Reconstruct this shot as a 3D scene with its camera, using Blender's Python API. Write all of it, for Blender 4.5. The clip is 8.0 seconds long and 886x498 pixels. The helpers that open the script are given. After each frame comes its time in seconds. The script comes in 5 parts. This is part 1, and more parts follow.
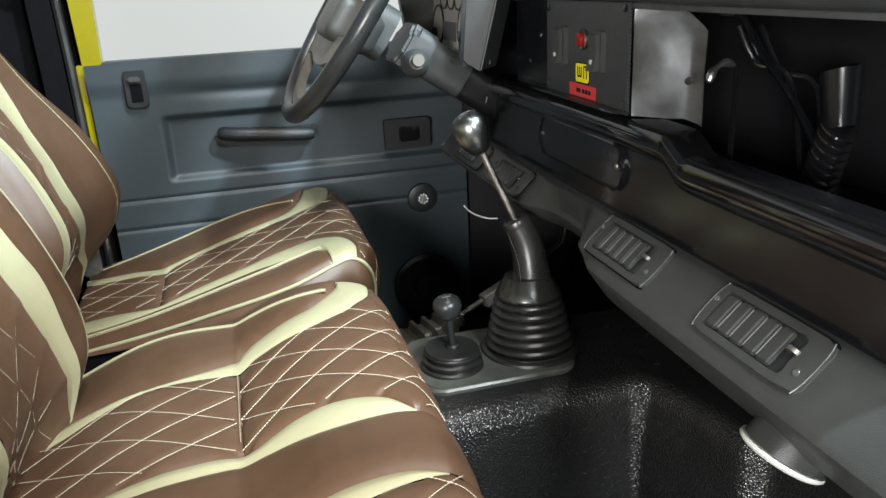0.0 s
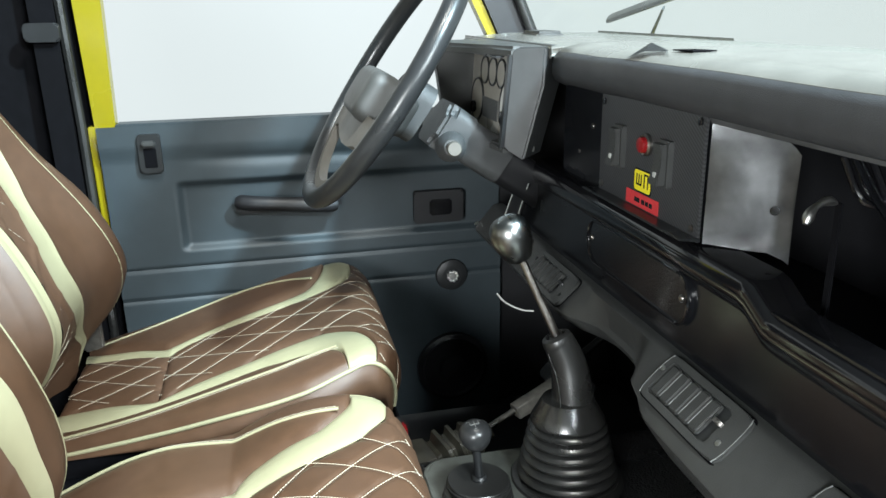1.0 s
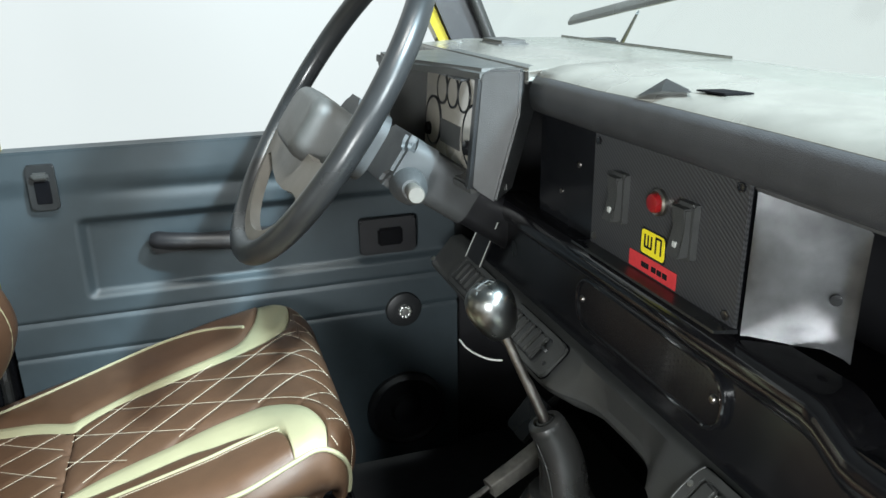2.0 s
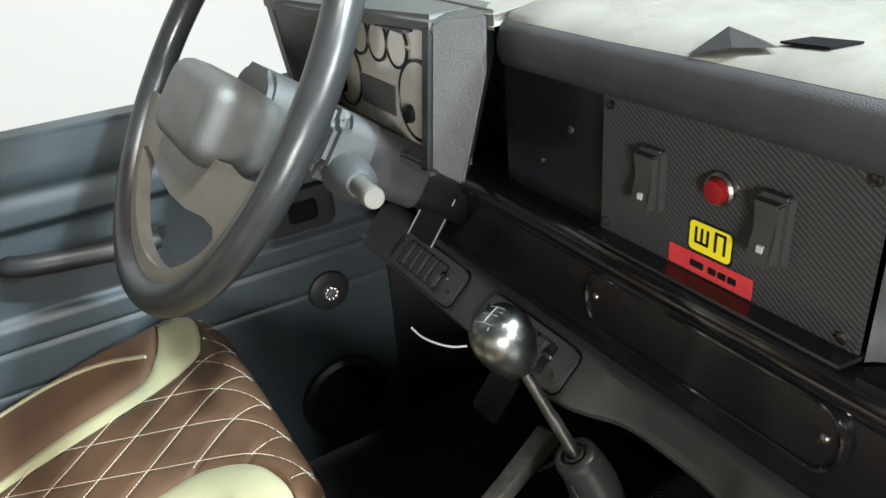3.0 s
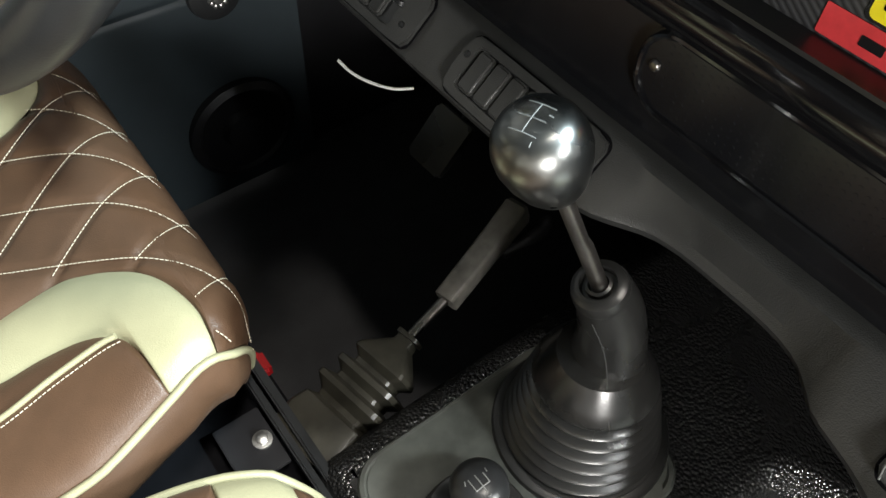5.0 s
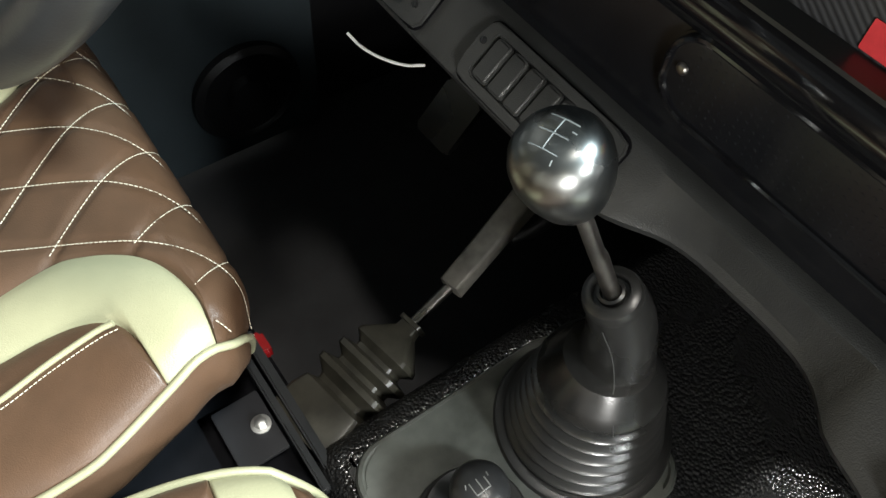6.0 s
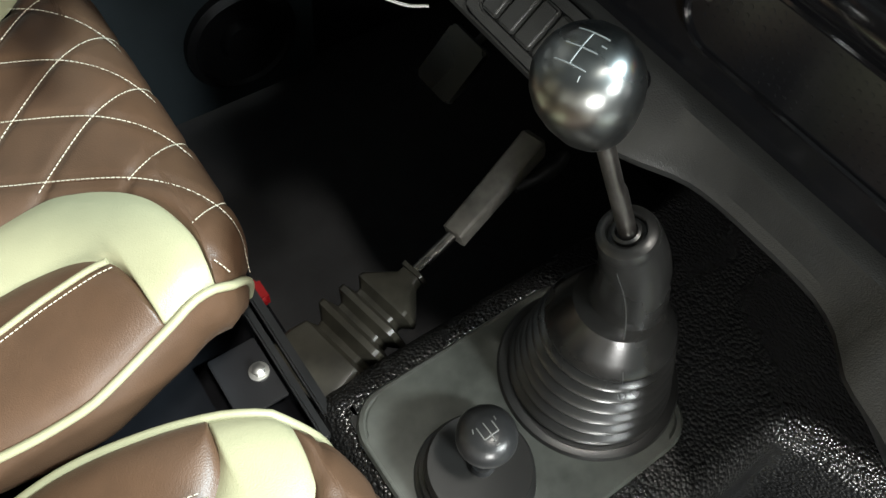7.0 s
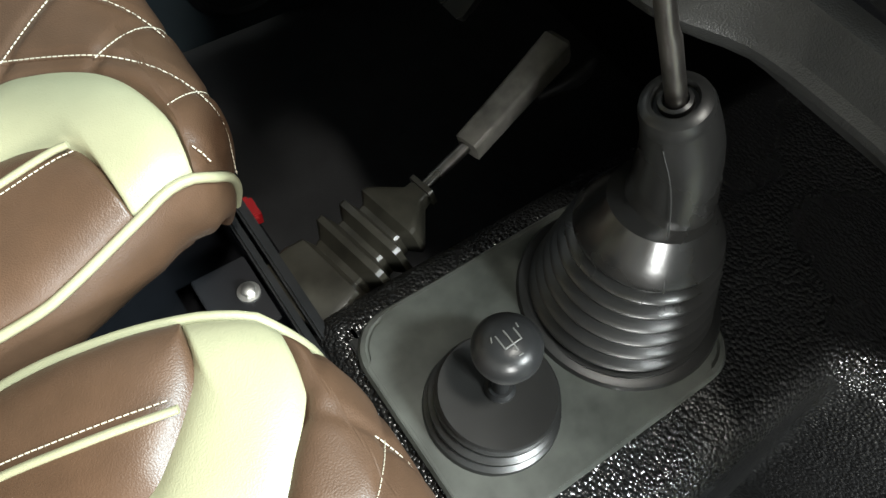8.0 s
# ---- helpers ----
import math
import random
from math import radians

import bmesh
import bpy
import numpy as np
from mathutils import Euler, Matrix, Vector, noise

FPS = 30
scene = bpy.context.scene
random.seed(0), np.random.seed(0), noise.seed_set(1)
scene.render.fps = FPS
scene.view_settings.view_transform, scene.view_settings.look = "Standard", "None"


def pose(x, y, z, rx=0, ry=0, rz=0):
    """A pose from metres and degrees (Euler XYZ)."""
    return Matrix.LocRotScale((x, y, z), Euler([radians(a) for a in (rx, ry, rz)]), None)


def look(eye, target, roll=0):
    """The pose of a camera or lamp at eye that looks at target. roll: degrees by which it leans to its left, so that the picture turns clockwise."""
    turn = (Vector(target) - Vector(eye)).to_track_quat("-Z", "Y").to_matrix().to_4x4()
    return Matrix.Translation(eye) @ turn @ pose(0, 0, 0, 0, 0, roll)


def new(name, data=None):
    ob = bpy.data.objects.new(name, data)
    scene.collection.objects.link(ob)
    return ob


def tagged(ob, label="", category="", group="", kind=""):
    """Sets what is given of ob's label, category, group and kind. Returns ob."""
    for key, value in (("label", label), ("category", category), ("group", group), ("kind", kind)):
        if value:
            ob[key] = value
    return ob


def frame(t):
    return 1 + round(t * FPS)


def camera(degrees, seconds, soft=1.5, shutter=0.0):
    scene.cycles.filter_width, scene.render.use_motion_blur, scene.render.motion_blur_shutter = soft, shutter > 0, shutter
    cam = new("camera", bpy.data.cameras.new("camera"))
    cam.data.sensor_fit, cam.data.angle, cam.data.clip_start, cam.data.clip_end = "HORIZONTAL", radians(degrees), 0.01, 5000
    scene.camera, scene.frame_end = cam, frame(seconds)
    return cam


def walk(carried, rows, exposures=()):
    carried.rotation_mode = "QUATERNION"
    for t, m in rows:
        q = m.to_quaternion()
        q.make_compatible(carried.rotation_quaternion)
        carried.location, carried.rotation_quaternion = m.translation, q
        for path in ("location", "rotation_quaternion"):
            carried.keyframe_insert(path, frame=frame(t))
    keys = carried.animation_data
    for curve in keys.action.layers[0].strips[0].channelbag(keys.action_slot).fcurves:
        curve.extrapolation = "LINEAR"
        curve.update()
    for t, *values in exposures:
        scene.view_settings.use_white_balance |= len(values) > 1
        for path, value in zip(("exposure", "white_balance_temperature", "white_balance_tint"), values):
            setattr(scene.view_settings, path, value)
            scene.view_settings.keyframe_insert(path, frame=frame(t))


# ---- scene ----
cam = camera(60.7, 8.0)
PATH = [
    (0, (-0.101, -1.087, 0.978), (0.373, 0.735, 0.302), -2.9),
    (0.5, (-0.065, -1.057, 1.01), (0.327, 0.795, 0.364), -1.8),
    (1, (-0.062, -0.919, 1.05), (0.351, 0.941, 0.443), -1.1),
    (1.5, (-0.055, -0.782, 1.058), (0.438, 1.063, 0.463), -0.2),
    (1.7, (-0.047, -0.755, 1.07), (0.481, 1.073, 0.455), -0.1),
    (2.8, (-0.054, -0.49, 1.144), (0.708, 1.152, 0.293), -5.2),
    (3, (-0.057, -0.436, 1.128), (0.788, 1.126, 0.207), -4.9),
    (3.5, (-0.045, -0.326, 1.058), (0.869, 1.017, -0.109), -3.4),
    (4, (-0.02, -0.253, 1.039), (0.883, 0.908, -0.316), -0.3),
    (4.5, (-0.004, -0.207, 1.04), (0.841, 0.826, -0.45), 2.0),
    (6, (0.028, -0.143, 1.048), (0.762, 0.725, -0.597), 5.9),
    (6.5, (0.017, -0.137, 1.041), (0.754, 0.694, -0.622), 7.7),
    (7, (0.014, -0.142, 1.018), (0.736, 0.653, -0.669), 8.2),
    (7.5, (0.014, -0.152, 0.968), (0.711, 0.629, -0.737), 8.0),
    (8, (0.009, -0.157, 0.918), (0.699, 0.63, -0.786), 7.6),
]
walk(cam, [(t, look(eye, target, roll)) for t, eye, target, roll in PATH],
     [(0.0, 0.12, 6450, 11), (0.5, 0.30, 6150, 7), (1.0, 0.42, 6100, 7), (1.7, 0.45, 6100, 7), (2.8, 0.55, 6450, 10), (3.5, 0.4, 6700, 12), (4.0, 0.22, 6750, 12), (4.5, 0.30, 6700, 12), (6.0, 0.42, 6550, 10), (7.0, 0.42, 6500, 9), (8.0, 0.45, 6450, 8)])

# ---- light ----
world = bpy.data.worlds.new("studio")
world.use_nodes = True
scene.world = world
world.node_tree.nodes["Background"].inputs[0].default_value = (0.98, 1.0, 0.95, 1)
world.node_tree.nodes["Background"].inputs[1].default_value = 0.10


def area_lamp(name, eye, target, sx, sy, watts, colour):
    data = bpy.data.lights.new(name, "AREA")
    data.shape, data.size, data.size_y, data.energy, data.color = "RECTANGLE", sx, sy, watts, colour
    ob = new(name, data)
    ob.matrix_basis = look(eye, target)
    return ob


area_lamp("studio_lamp_front", (1.5, -1.5, 3.2), (0.1, 0.4, 0.8), 0.2, 0.2, 260, (0.74, 0.93, 1.0))
area_lamp("studio_lamp_side", (0.72, -2.0, 1.80), (0.3, 0.0, 0.5), 0.7, 0.45, 100, (0.94, 1.0, 1.0))
# added fill for the dash faces, no known source at this spot
area_lamp("added_fill_low", (-0.95, -2.2, 1.05), (0.4, -0.2, 0.8), 0.5, 0.4, 56, (0.98, 0.98, 0.95))
area_lamp("studio_lamp_ceiling", (0.30, -0.60, 3.0), (0.2, -0.1, 0.5), 0.4, 0.3, 56, (1.0, 0.96, 0.88))


# ---- materials ----
def material(name, colour, rough=0.5, metal=0.0, vary=0.25, grain=60.0, bump=0.15, bump_scale=400.0, voronoi=False, coat=0.0, scratch=0.0, dist=0.0006):
    """A surface with colour drift at two scales, uneven gloss and fine relief."""
    m = bpy.data.materials.new(name)
    m.use_nodes = True
    nt = m.node_tree
    b = nt.nodes["Principled BSDF"]
    co = nt.nodes.new("ShaderNodeTexCoord")
    big, fine = nt.nodes.new("ShaderNodeTexNoise"), nt.nodes.new("ShaderNodeTexNoise")
    big.inputs["Scale"].default_value, fine.inputs["Scale"].default_value = grain * 0.12, grain
    big.inputs["Detail"].default_value = fine.inputs["Detail"].default_value = 6
    for n in (big, fine):
        nt.links.new(co.outputs["Object"], n.inputs["Vector"])
    add = nt.nodes.new("ShaderNodeMath")
    add.operation = "ADD"
    nt.links.new(big.outputs["Fac"], add.inputs[0])
    nt.links.new(fine.outputs["Fac"], add.inputs[1])
    ramp = nt.nodes.new("ShaderNodeMapRange")
    ramp.inputs["From Min"].default_value, ramp.inputs["From Max"].default_value = 0.6, 1.4
    ramp.inputs["To Min"].default_value, ramp.inputs["To Max"].default_value = 1 - vary, 1 + vary
    nt.links.new(add.outputs[0], ramp.inputs["Value"])
    mul = nt.nodes.new("ShaderNodeMix")
    mul.data_type, mul.blend_type = "RGBA", "MULTIPLY"
    mul.inputs["Factor"].default_value = 1
    mul.inputs["A"].default_value = (*colour, 1)
    nt.links.new(ramp.outputs[0], mul.inputs["B"])
    nt.links.new(mul.outputs["Result"], b.inputs["Base Color"])
    rr = nt.nodes.new("ShaderNodeMapRange")
    rr.inputs["From Min"].default_value, rr.inputs["From Max"].default_value = 0.35, 0.65
    rr.inputs["To Min"].default_value, rr.inputs["To Max"].default_value = max(rough - 0.1, 0.03), min(rough + 0.1, 1)
    nt.links.new(big.outputs["Fac"], rr.inputs["Value"])
    nt.links.new(rr.outputs[0], b.inputs["Roughness"])
    b.inputs["Metallic"].default_value = metal
    b.inputs["Coat Weight"].default_value = coat
    b.inputs["Coat Roughness"].default_value = 0.08
    if bump:
        tex = nt.nodes.new("ShaderNodeTexVoronoi" if voronoi else "ShaderNodeTexNoise")
        tex.inputs["Scale"].default_value = bump_scale
        nt.links.new(co.outputs["Object"], tex.inputs["Vector"])
        bp = nt.nodes.new("ShaderNodeBump")
        bp.inputs["Strength"].default_value, bp.inputs["Distance"].default_value = bump, dist
        bp.invert = voronoi          # pebbles stand proud of the creases round them
        nt.links.new(tex.outputs[0], bp.inputs["Height"])
        nt.links.new(bp.outputs["Normal"], b.inputs["Normal"])
    return m


def carbon(name):
    """Woven carbon cloth under lacquer: a twill of diagonal steps."""
    m = material(name, (0.03, 0.031, 0.032), 0.4, vary=0.2, bump=0.0)
    nt = m.node_tree
    b = nt.nodes["Principled BSDF"]
    co = nt.nodes["Texture Coordinate"]
    wave = nt.nodes.new("ShaderNodeTexWave")
    wave.wave_type, wave.bands_direction = "BANDS", "DIAGONAL"
    wave.inputs["Scale"].default_value = 85
    mp = nt.nodes.new("ShaderNodeMapping")
    mp.inputs["Scale"].default_value = (0, -1.0, 1.5)
    nt.links.new(co.outputs["Object"], mp.inputs["Vector"])
    nt.links.new(mp.outputs[0], wave.inputs["Vector"])
    cr = nt.nodes.new("ShaderNodeMix")
    cr.data_type = "RGBA"
    cr.inputs["A"].default_value, cr.inputs["B"].default_value = (0.021, 0.021, 0.022, 1), (0.054, 0.055, 0.058, 1)
    nt.links.new(wave.outputs["Fac"], cr.inputs["Factor"])
    nt.links.new(cr.outputs["Result"], b.inputs["Base Color"])
    bp = nt.nodes.new("ShaderNodeBump")
    bp.inputs["Strength"].default_value, bp.inputs["Distance"].default_value = 0.4, 0.0004
    nt.links.new(wave.outputs["Fac"], bp.inputs["Height"])
    nt.links.new(bp.outputs["Normal"], b.inputs["Normal"])
    return m


def glass(name):
    m = bpy.data.materials.new(name)
    m.use_nodes = True
    nt = m.node_tree
    nt.nodes.remove(nt.nodes["Principled BSDF"])
    out = nt.nodes["Material Output"]
    mix, tr, gl = nt.nodes.new("ShaderNodeMixShader"), nt.nodes.new("ShaderNodeBsdfTransparent"), nt.nodes.new("ShaderNodeBsdfGlossy")
    tr.inputs[0].default_value = (0.97, 0.99, 0.98, 1)
    gl.inputs["Roughness"].default_value = 0.02
    mix.inputs[0].default_value = 0.05
    nt.links.new(tr.outputs[0], mix.inputs[1])
    nt.links.new(gl.outputs[0], mix.inputs[2])
    nt.links.new(mix.outputs[0], out.inputs[0])
    return m


BROWN = material("brown_leather", (0.068, 0.036, 0.020), 0.44, vary=0.18, grain=45, bump=0.35, bump_scale=900, voronoi=True, dist=0.0004)
# near-black for dull trim, and for painted shade in slot, gaps and catch
MATBLACK = material("dull_black_and_shade", (0.004, 0.004, 0.005), 0.9, vary=0.3, grain=60, bump=0.1)
MATBLACK.node_tree.nodes["Principled BSDF"].inputs["Specular IOR Level"].default_value = 0.08
CREAM = material("cream_leather", (0.270, 0.252, 0.155), 0.42, vary=0.06, grain=45, bump=0.35, bump_scale=900, voronoi=True, dist=0.0004)
THREAD = material("cream_thread", (0.42, 0.37, 0.28), 0.7, vary=0.1, grain=300, bump=0.2)
CARD = material("grey_door_vinyl", (0.030, 0.040, 0.046), 0.5, vary=0.15, grain=30, bump=0.25, bump_scale=1400)
PLASTIC = material("black_grained_plastic", (0.045, 0.047, 0.048), 0.45, vary=0.2, grain=40, bump=0.45, bump_scale=1100, voronoi=True)
PLASTIC_DARK = material("shaded_roll_vinyl", (0.034, 0.035, 0.038), 0.5, vary=0.25, grain=40, bump=0.4, bump_scale=1100, voronoi=True)
DUCT = material("dark_grey_moulded_plastic", (0.040, 0.041, 0.040), 0.40, vary=0.2, grain=40, bump=0.35, bump_scale=900, voronoi=True)
PADTOP = material("lit_dash_vinyl", (0.14, 0.138, 0.125), 0.27, vary=0.25, grain=25, bump=0.12, bump_scale=900, voronoi=True)
# pale beige holds the window's reflection in the dial lens
LENS = material("dial_panel_with_reflection", (0.42, 0.39, 0.335), 0.25, vary=0.1, grain=50, bump=0.02, coat=1.0)
SMOOTH = material("black_smooth_plastic", (0.016, 0.017, 0.018), 0.35, vary=0.2, grain=40, bump=0.05)
GLOSS = material("black_gloss_paint", (0.006, 0.006, 0.007), 0.15, vary=0.2, grain=20, bump=0.03, bump_scale=60, coat=0.5)
SATIN = material("black_satin_paint", (0.007, 0.0075, 0.009), 0.24, vary=0.3, grain=20, bump=0.05, bump_scale=60)
SATIN.node_tree.nodes["Principled BSDF"].inputs["Specular IOR Level"].default_value = 0.5
DULL = material("black_dull_paint", (0.009, 0.009, 0.0105), 0.5, vary=0.3, grain=30, bump=0.1, bump_scale=200)
PLATE = material("dusty_grey_rubber", (0.080, 0.085, 0.076), 0.34, vary=0.5, grain=45, bump=0.06, bump_scale=300)
WORN = material("worn_black_grip", (0.115, 0.110, 0.098), 0.40, vary=0.6, grain=70, bump=0.15, bump_scale=300)
RUBBER = material("black_rubber", (0.015, 0.015, 0.0145), 0.32, vary=0.25, grain=50, bump=0.08, bump_scale=500)
GAITER = material("dusty_brown_black_rubber", (0.042, 0.039, 0.030), 0.38, vary=0.6, grain=55, bump=0.1, bump_scale=400)
RUBBER.node_tree.nodes["Principled BSDF"].inputs["Specular IOR Level"].default_value = 0.85
LIFTED_BLACK = material("lifted_black_paint", (0.05, 0.051, 0.053), 0.55, vary=0.45, grain=25, bump=0.1, bump_scale=200)
MAT = material("black_floor_mat", (0.030, 0.030, 0.032), 0.65, vary=0.35, grain=25, bump=0.2, bump_scale=300)
VINYL = material("black_grained_vinyl", (0.013, 0.013, 0.013), 0.28, vary=0.15, grain=40, bump=1.0, bump_scale=290, voronoi=True, dist=0.0016)
VINYL.node_tree.nodes["Principled BSDF"].inputs["Specular IOR Level"].default_value = 0.95
LEATHER_BLACK = material("black_wheel_leather", (0.020, 0.021, 0.022), 0.33, vary=0.2, grain=50, bump=0.12, bump_scale=700)
WHEEL_GREY = material("grey_wheel_moulding", (0.110, 0.103, 0.090), 0.5, vary=0.12, grain=50, bump=0.2, bump_scale=900)
YELLOW = material("yellow_body_paint", (0.235, 0.195, 0.005), 0.32, vary=0.06, grain=20, bump=0.0, coat=0.4)
YELLOW_VINYL = material("yellow_sticker", (0.85, 0.72, 0.02), 0.4, vary=0.06, grain=200, bump=0.0)
RED = material("red_plastic", (0.22, 0.008, 0.010), 0.3, vary=0.1, grain=60, bump=0.0)
RED_VINYL = material("red_sticker", (0.60, 0.045, 0.05), 0.45, vary=0.15, grain=200, bump=0.0)
STEEL = material("satin_steel", (0.55, 0.55, 0.53), 0.32, 1.0, vary=0.2, grain=80, bump=0.05)
DARK_STEEL = material("dark_worn_steel", (0.31, 0.29, 0.27), 0.33, 1.0, vary=0.35, grain=90, bump=0.1)
KNOB = material("polished_dark_knob", (0.25, 0.255, 0.25), 0.27, 1.0, vary=0.2, grain=60, bump=0.03)
SHEET = material("dark_coated_sheet_metal", (0.21, 0.213, 0.22), 0.36, 0.75, vary=0.6, grain=25, bump=0.1, bump_scale=30, dist=0.004)
CARBON = carbon("carbon_cloth")
WHITE = material("white_plastic", (0.75, 0.75, 0.72), 0.35, vary=0.05, bump=0.0)
GREYLINE = material("grey_marking", (0.45, 0.46, 0.44), 0.5, vary=0.1, bump=0.0)
DIMLINE = material("dim_grey_line", (0.16, 0.165, 0.16), 0.5, vary=0.2, bump=0.0)
DIAL = material("black_dial_face", (0.01, 0.01, 0.011), 0.25, vary=0.2, bump=0.0)
BINN = material("grey_binnacle_plastic", (0.055, 0.056, 0.054), 0.5, vary=0.12, grain=50, bump=0.4, bump_scale=900, voronoi=True)
WALL = material("dark_unseen_wall", (0.14, 0.142, 0.14), 0.8, vary=0.1, grain=2, bump=0.05)
CONCRETE = material("pale_studio_floor", (0.50, 0.505, 0.49), 0.4, vary=0.08, grain=3, bump=0.03, bump_scale=40)
# backdrop glows by itself in place of light falling on it
BACKDROP = bpy.data.materials.new("glowing_white_backdrop")
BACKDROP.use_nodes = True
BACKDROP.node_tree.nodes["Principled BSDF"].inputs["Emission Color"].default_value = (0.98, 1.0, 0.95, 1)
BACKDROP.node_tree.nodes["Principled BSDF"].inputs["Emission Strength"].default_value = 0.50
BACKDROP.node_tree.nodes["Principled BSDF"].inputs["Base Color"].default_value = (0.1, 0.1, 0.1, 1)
GLASS = glass("clear_glass")


# ---- builders ----
def link(name, bm, mat, angle=38):
    me = bpy.data.meshes.new(name)
    bmesh.ops.recalc_face_normals(bm, faces=bm.faces)
    bm.to_mesh(me)
    bm.free()
    me.materials.append(mat)
    me.shade_smooth()
    me.set_sharp_from_angle(angle=radians(angle))
    return new(name, me)


def part(name, bm, mat, parent, label="", angle=38):
    ob = link(name, bm, mat, angle)
    ob.parent = parent
    if parent.parent is None:
        ob.matrix_parent_inverse = parent.matrix_basis.inverted()
    return tagged(ob, label)


def thing(name, at, label, category, group="", kind=""):
    ob = new(name)
    ob.empty_display_size = 0.05
    ob.matrix_basis = Matrix.Translation(at)
    return tagged(ob, label, category, group, kind)


def single(name, bm, mat, label, category, group="", kind="", angle=38):
    return tagged(link(name, bm, mat, angle), label, category, group, kind)


def join(*bms):
    out = bmesh.new()
    for b in bms:
        me = bpy.data.meshes.new("tmp")
        b.to_mesh(me)
        out.from_mesh(me)
        bpy.data.meshes.remove(me)
        b.free()
    return out


def moved(bm, m):
    bmesh.ops.transform(bm, matrix=m, verts=bm.verts)
    return bm


def bevel(bm, width, segments=2, angle=30):
    edges = [e for e in bm.edges if len(e.link_faces) == 2 and e.calc_face_angle(0) > radians(angle)]
    if width and edges:
        bmesh.ops.bevel(bm, geom=edges, offset=width, segments=segments, affect="EDGES", clamp_overlap=True)
    return bm


def box(x0, x1, y0, y1, z0, z1, r=0.004, segments=2):
    bm = bmesh.new()
    bmesh.ops.create_cube(bm, size=1)
    moved(bm, Matrix.Translation(((x0 + x1) / 2, (y0 + y1) / 2, (z0 + z1) / 2)) @ Matrix.Diagonal((abs(x1 - x0), abs(y1 - y0), abs(z1 - z0), 1)))
    return bevel(bm, r, segments)


def prism(poly, depth, m=Matrix(), r=0.0, segments=2):
    """A flat outline (x, y) raised by depth in z, its edges rounded by r, then moved by m."""
    bm = bmesh.new()
    low = [bm.verts.new((x, y, 0)) for x, y in poly]
    top = [bm.verts.new((x, y, depth)) for x, y in poly]
    bm.faces.new(low[::-1])
    bm.faces.new(top)
    n = len(poly)
    for i in range(n):
        bm.faces.new((low[i], low[(i + 1) % n], top[(i + 1) % n], top[i]))
    if r:
        rim = [e for e in bm.edges if all(v in top for v in e.verts)]
        bmesh.ops.bevel(bm, geom=rim, offset=r, segments=segments, affect="EDGES", clamp_overlap=True)
    return moved(bm, m)


def sweep_y(poly, y0, y1, r=0.0, segments=3):
    """A section (x, z) drawn along y."""
    bm = prism(poly, 1.0)
    for v in bm.verts:
        x, z, t = v.co
        v.co = (x, y0 + (y1 - y0) * t, z)
    return bevel(bm, r, segments, 20)


def rounded(w, h, r, n=6):
    out = []
    for cx, cy, a in ((w / 2 - r, h / 2 - r, 0), (-w / 2 + r, h / 2 - r, 90), (-w / 2 + r, -h / 2 + r, 180), (w / 2 - r, -h / 2 + r, 270)):
        out += [(cx + r * math.cos(radians(a + 90 * i / n)), cy + r * math.sin(radians(a + 90 * i / n))) for i in range(n + 1)]
    return out


def spin(profile, n=32, m=Matrix(), close=True):
    """A turned body from (radius, height) pairs round z."""
    bm = bmesh.new()
    rings = [[bm.verts.new((r * math.cos(2 * math.pi * i / n), r * math.sin(2 * math.pi * i / n), h)) for i in range(n)] for r, h in profile]
    for a, b in zip(rings, rings[1:]):
        for i in range(n):
            bm.faces.new((a[i], a[(i + 1) % n], b[(i + 1) % n], b[i]))
    if close:
        bm.faces.new(rings[0][::-1])
        bm.faces.new(rings[-1])
    return moved(bm, m)


def spline(pts, n):
    """n points along a smooth curve through pts."""
    pts = [Vector(p) for p in pts]
    pts = [2 * pts[0] - pts[1]] + pts + [2 * pts[-1] - pts[-2]]
    out = []
    for k in range(n):
        u = k / (n - 1) * (len(pts) - 3)
        i = min(int(u), len(pts) - 4)
        t = u - i
        a, b, c, d = pts[i:i + 4]
        out.append(0.5 * ((2 * b) + (c - a) * t + (2 * a - 5 * b + 4 * c - d) * t * t + (3 * b - a - 3 * c + d) * t ** 3))
    return out


def tube(pts, radii, n=12, closed=False, flat=1.0):
    """A round bar along pts; radii is one number or one for each point."""
    pts = [Vector(p) for p in pts]
    if not isinstance(radii, (list, tuple)):
        radii = [radii] * len(pts)
    bm = bmesh.new()
    rings, side = [], None
    for i, p in enumerate(pts):
        a = pts[i - 1] if i or closed else p
        b = pts[(i + 1) % len(pts)] if i + 1 < len(pts) or closed else p
        d = (b - a).normalized()
        if side is None:
            side = d.orthogonal().normalized()
        side = (side - d * side.dot(d)).normalized()
        up = d.cross(side)
        rings.append([bm.verts.new(p + radii[i] * (math.cos(2 * math.pi * k / n) * side + flat * math.sin(2 * math.pi * k / n) * up)) for k in range(n)])
    pairs = list(zip(rings, rings[1:])) + ([(rings[-1], rings[0])] if closed else [])
    for a, b in pairs:
        for k in range(n):
            bm.faces.new((a[k], a[(k + 1) % n], b[(k + 1) % n], b[k]))
    if not closed:
        bm.faces.new(rings[0][::-1])
        bm.faces.new(rings[-1])
    return bm


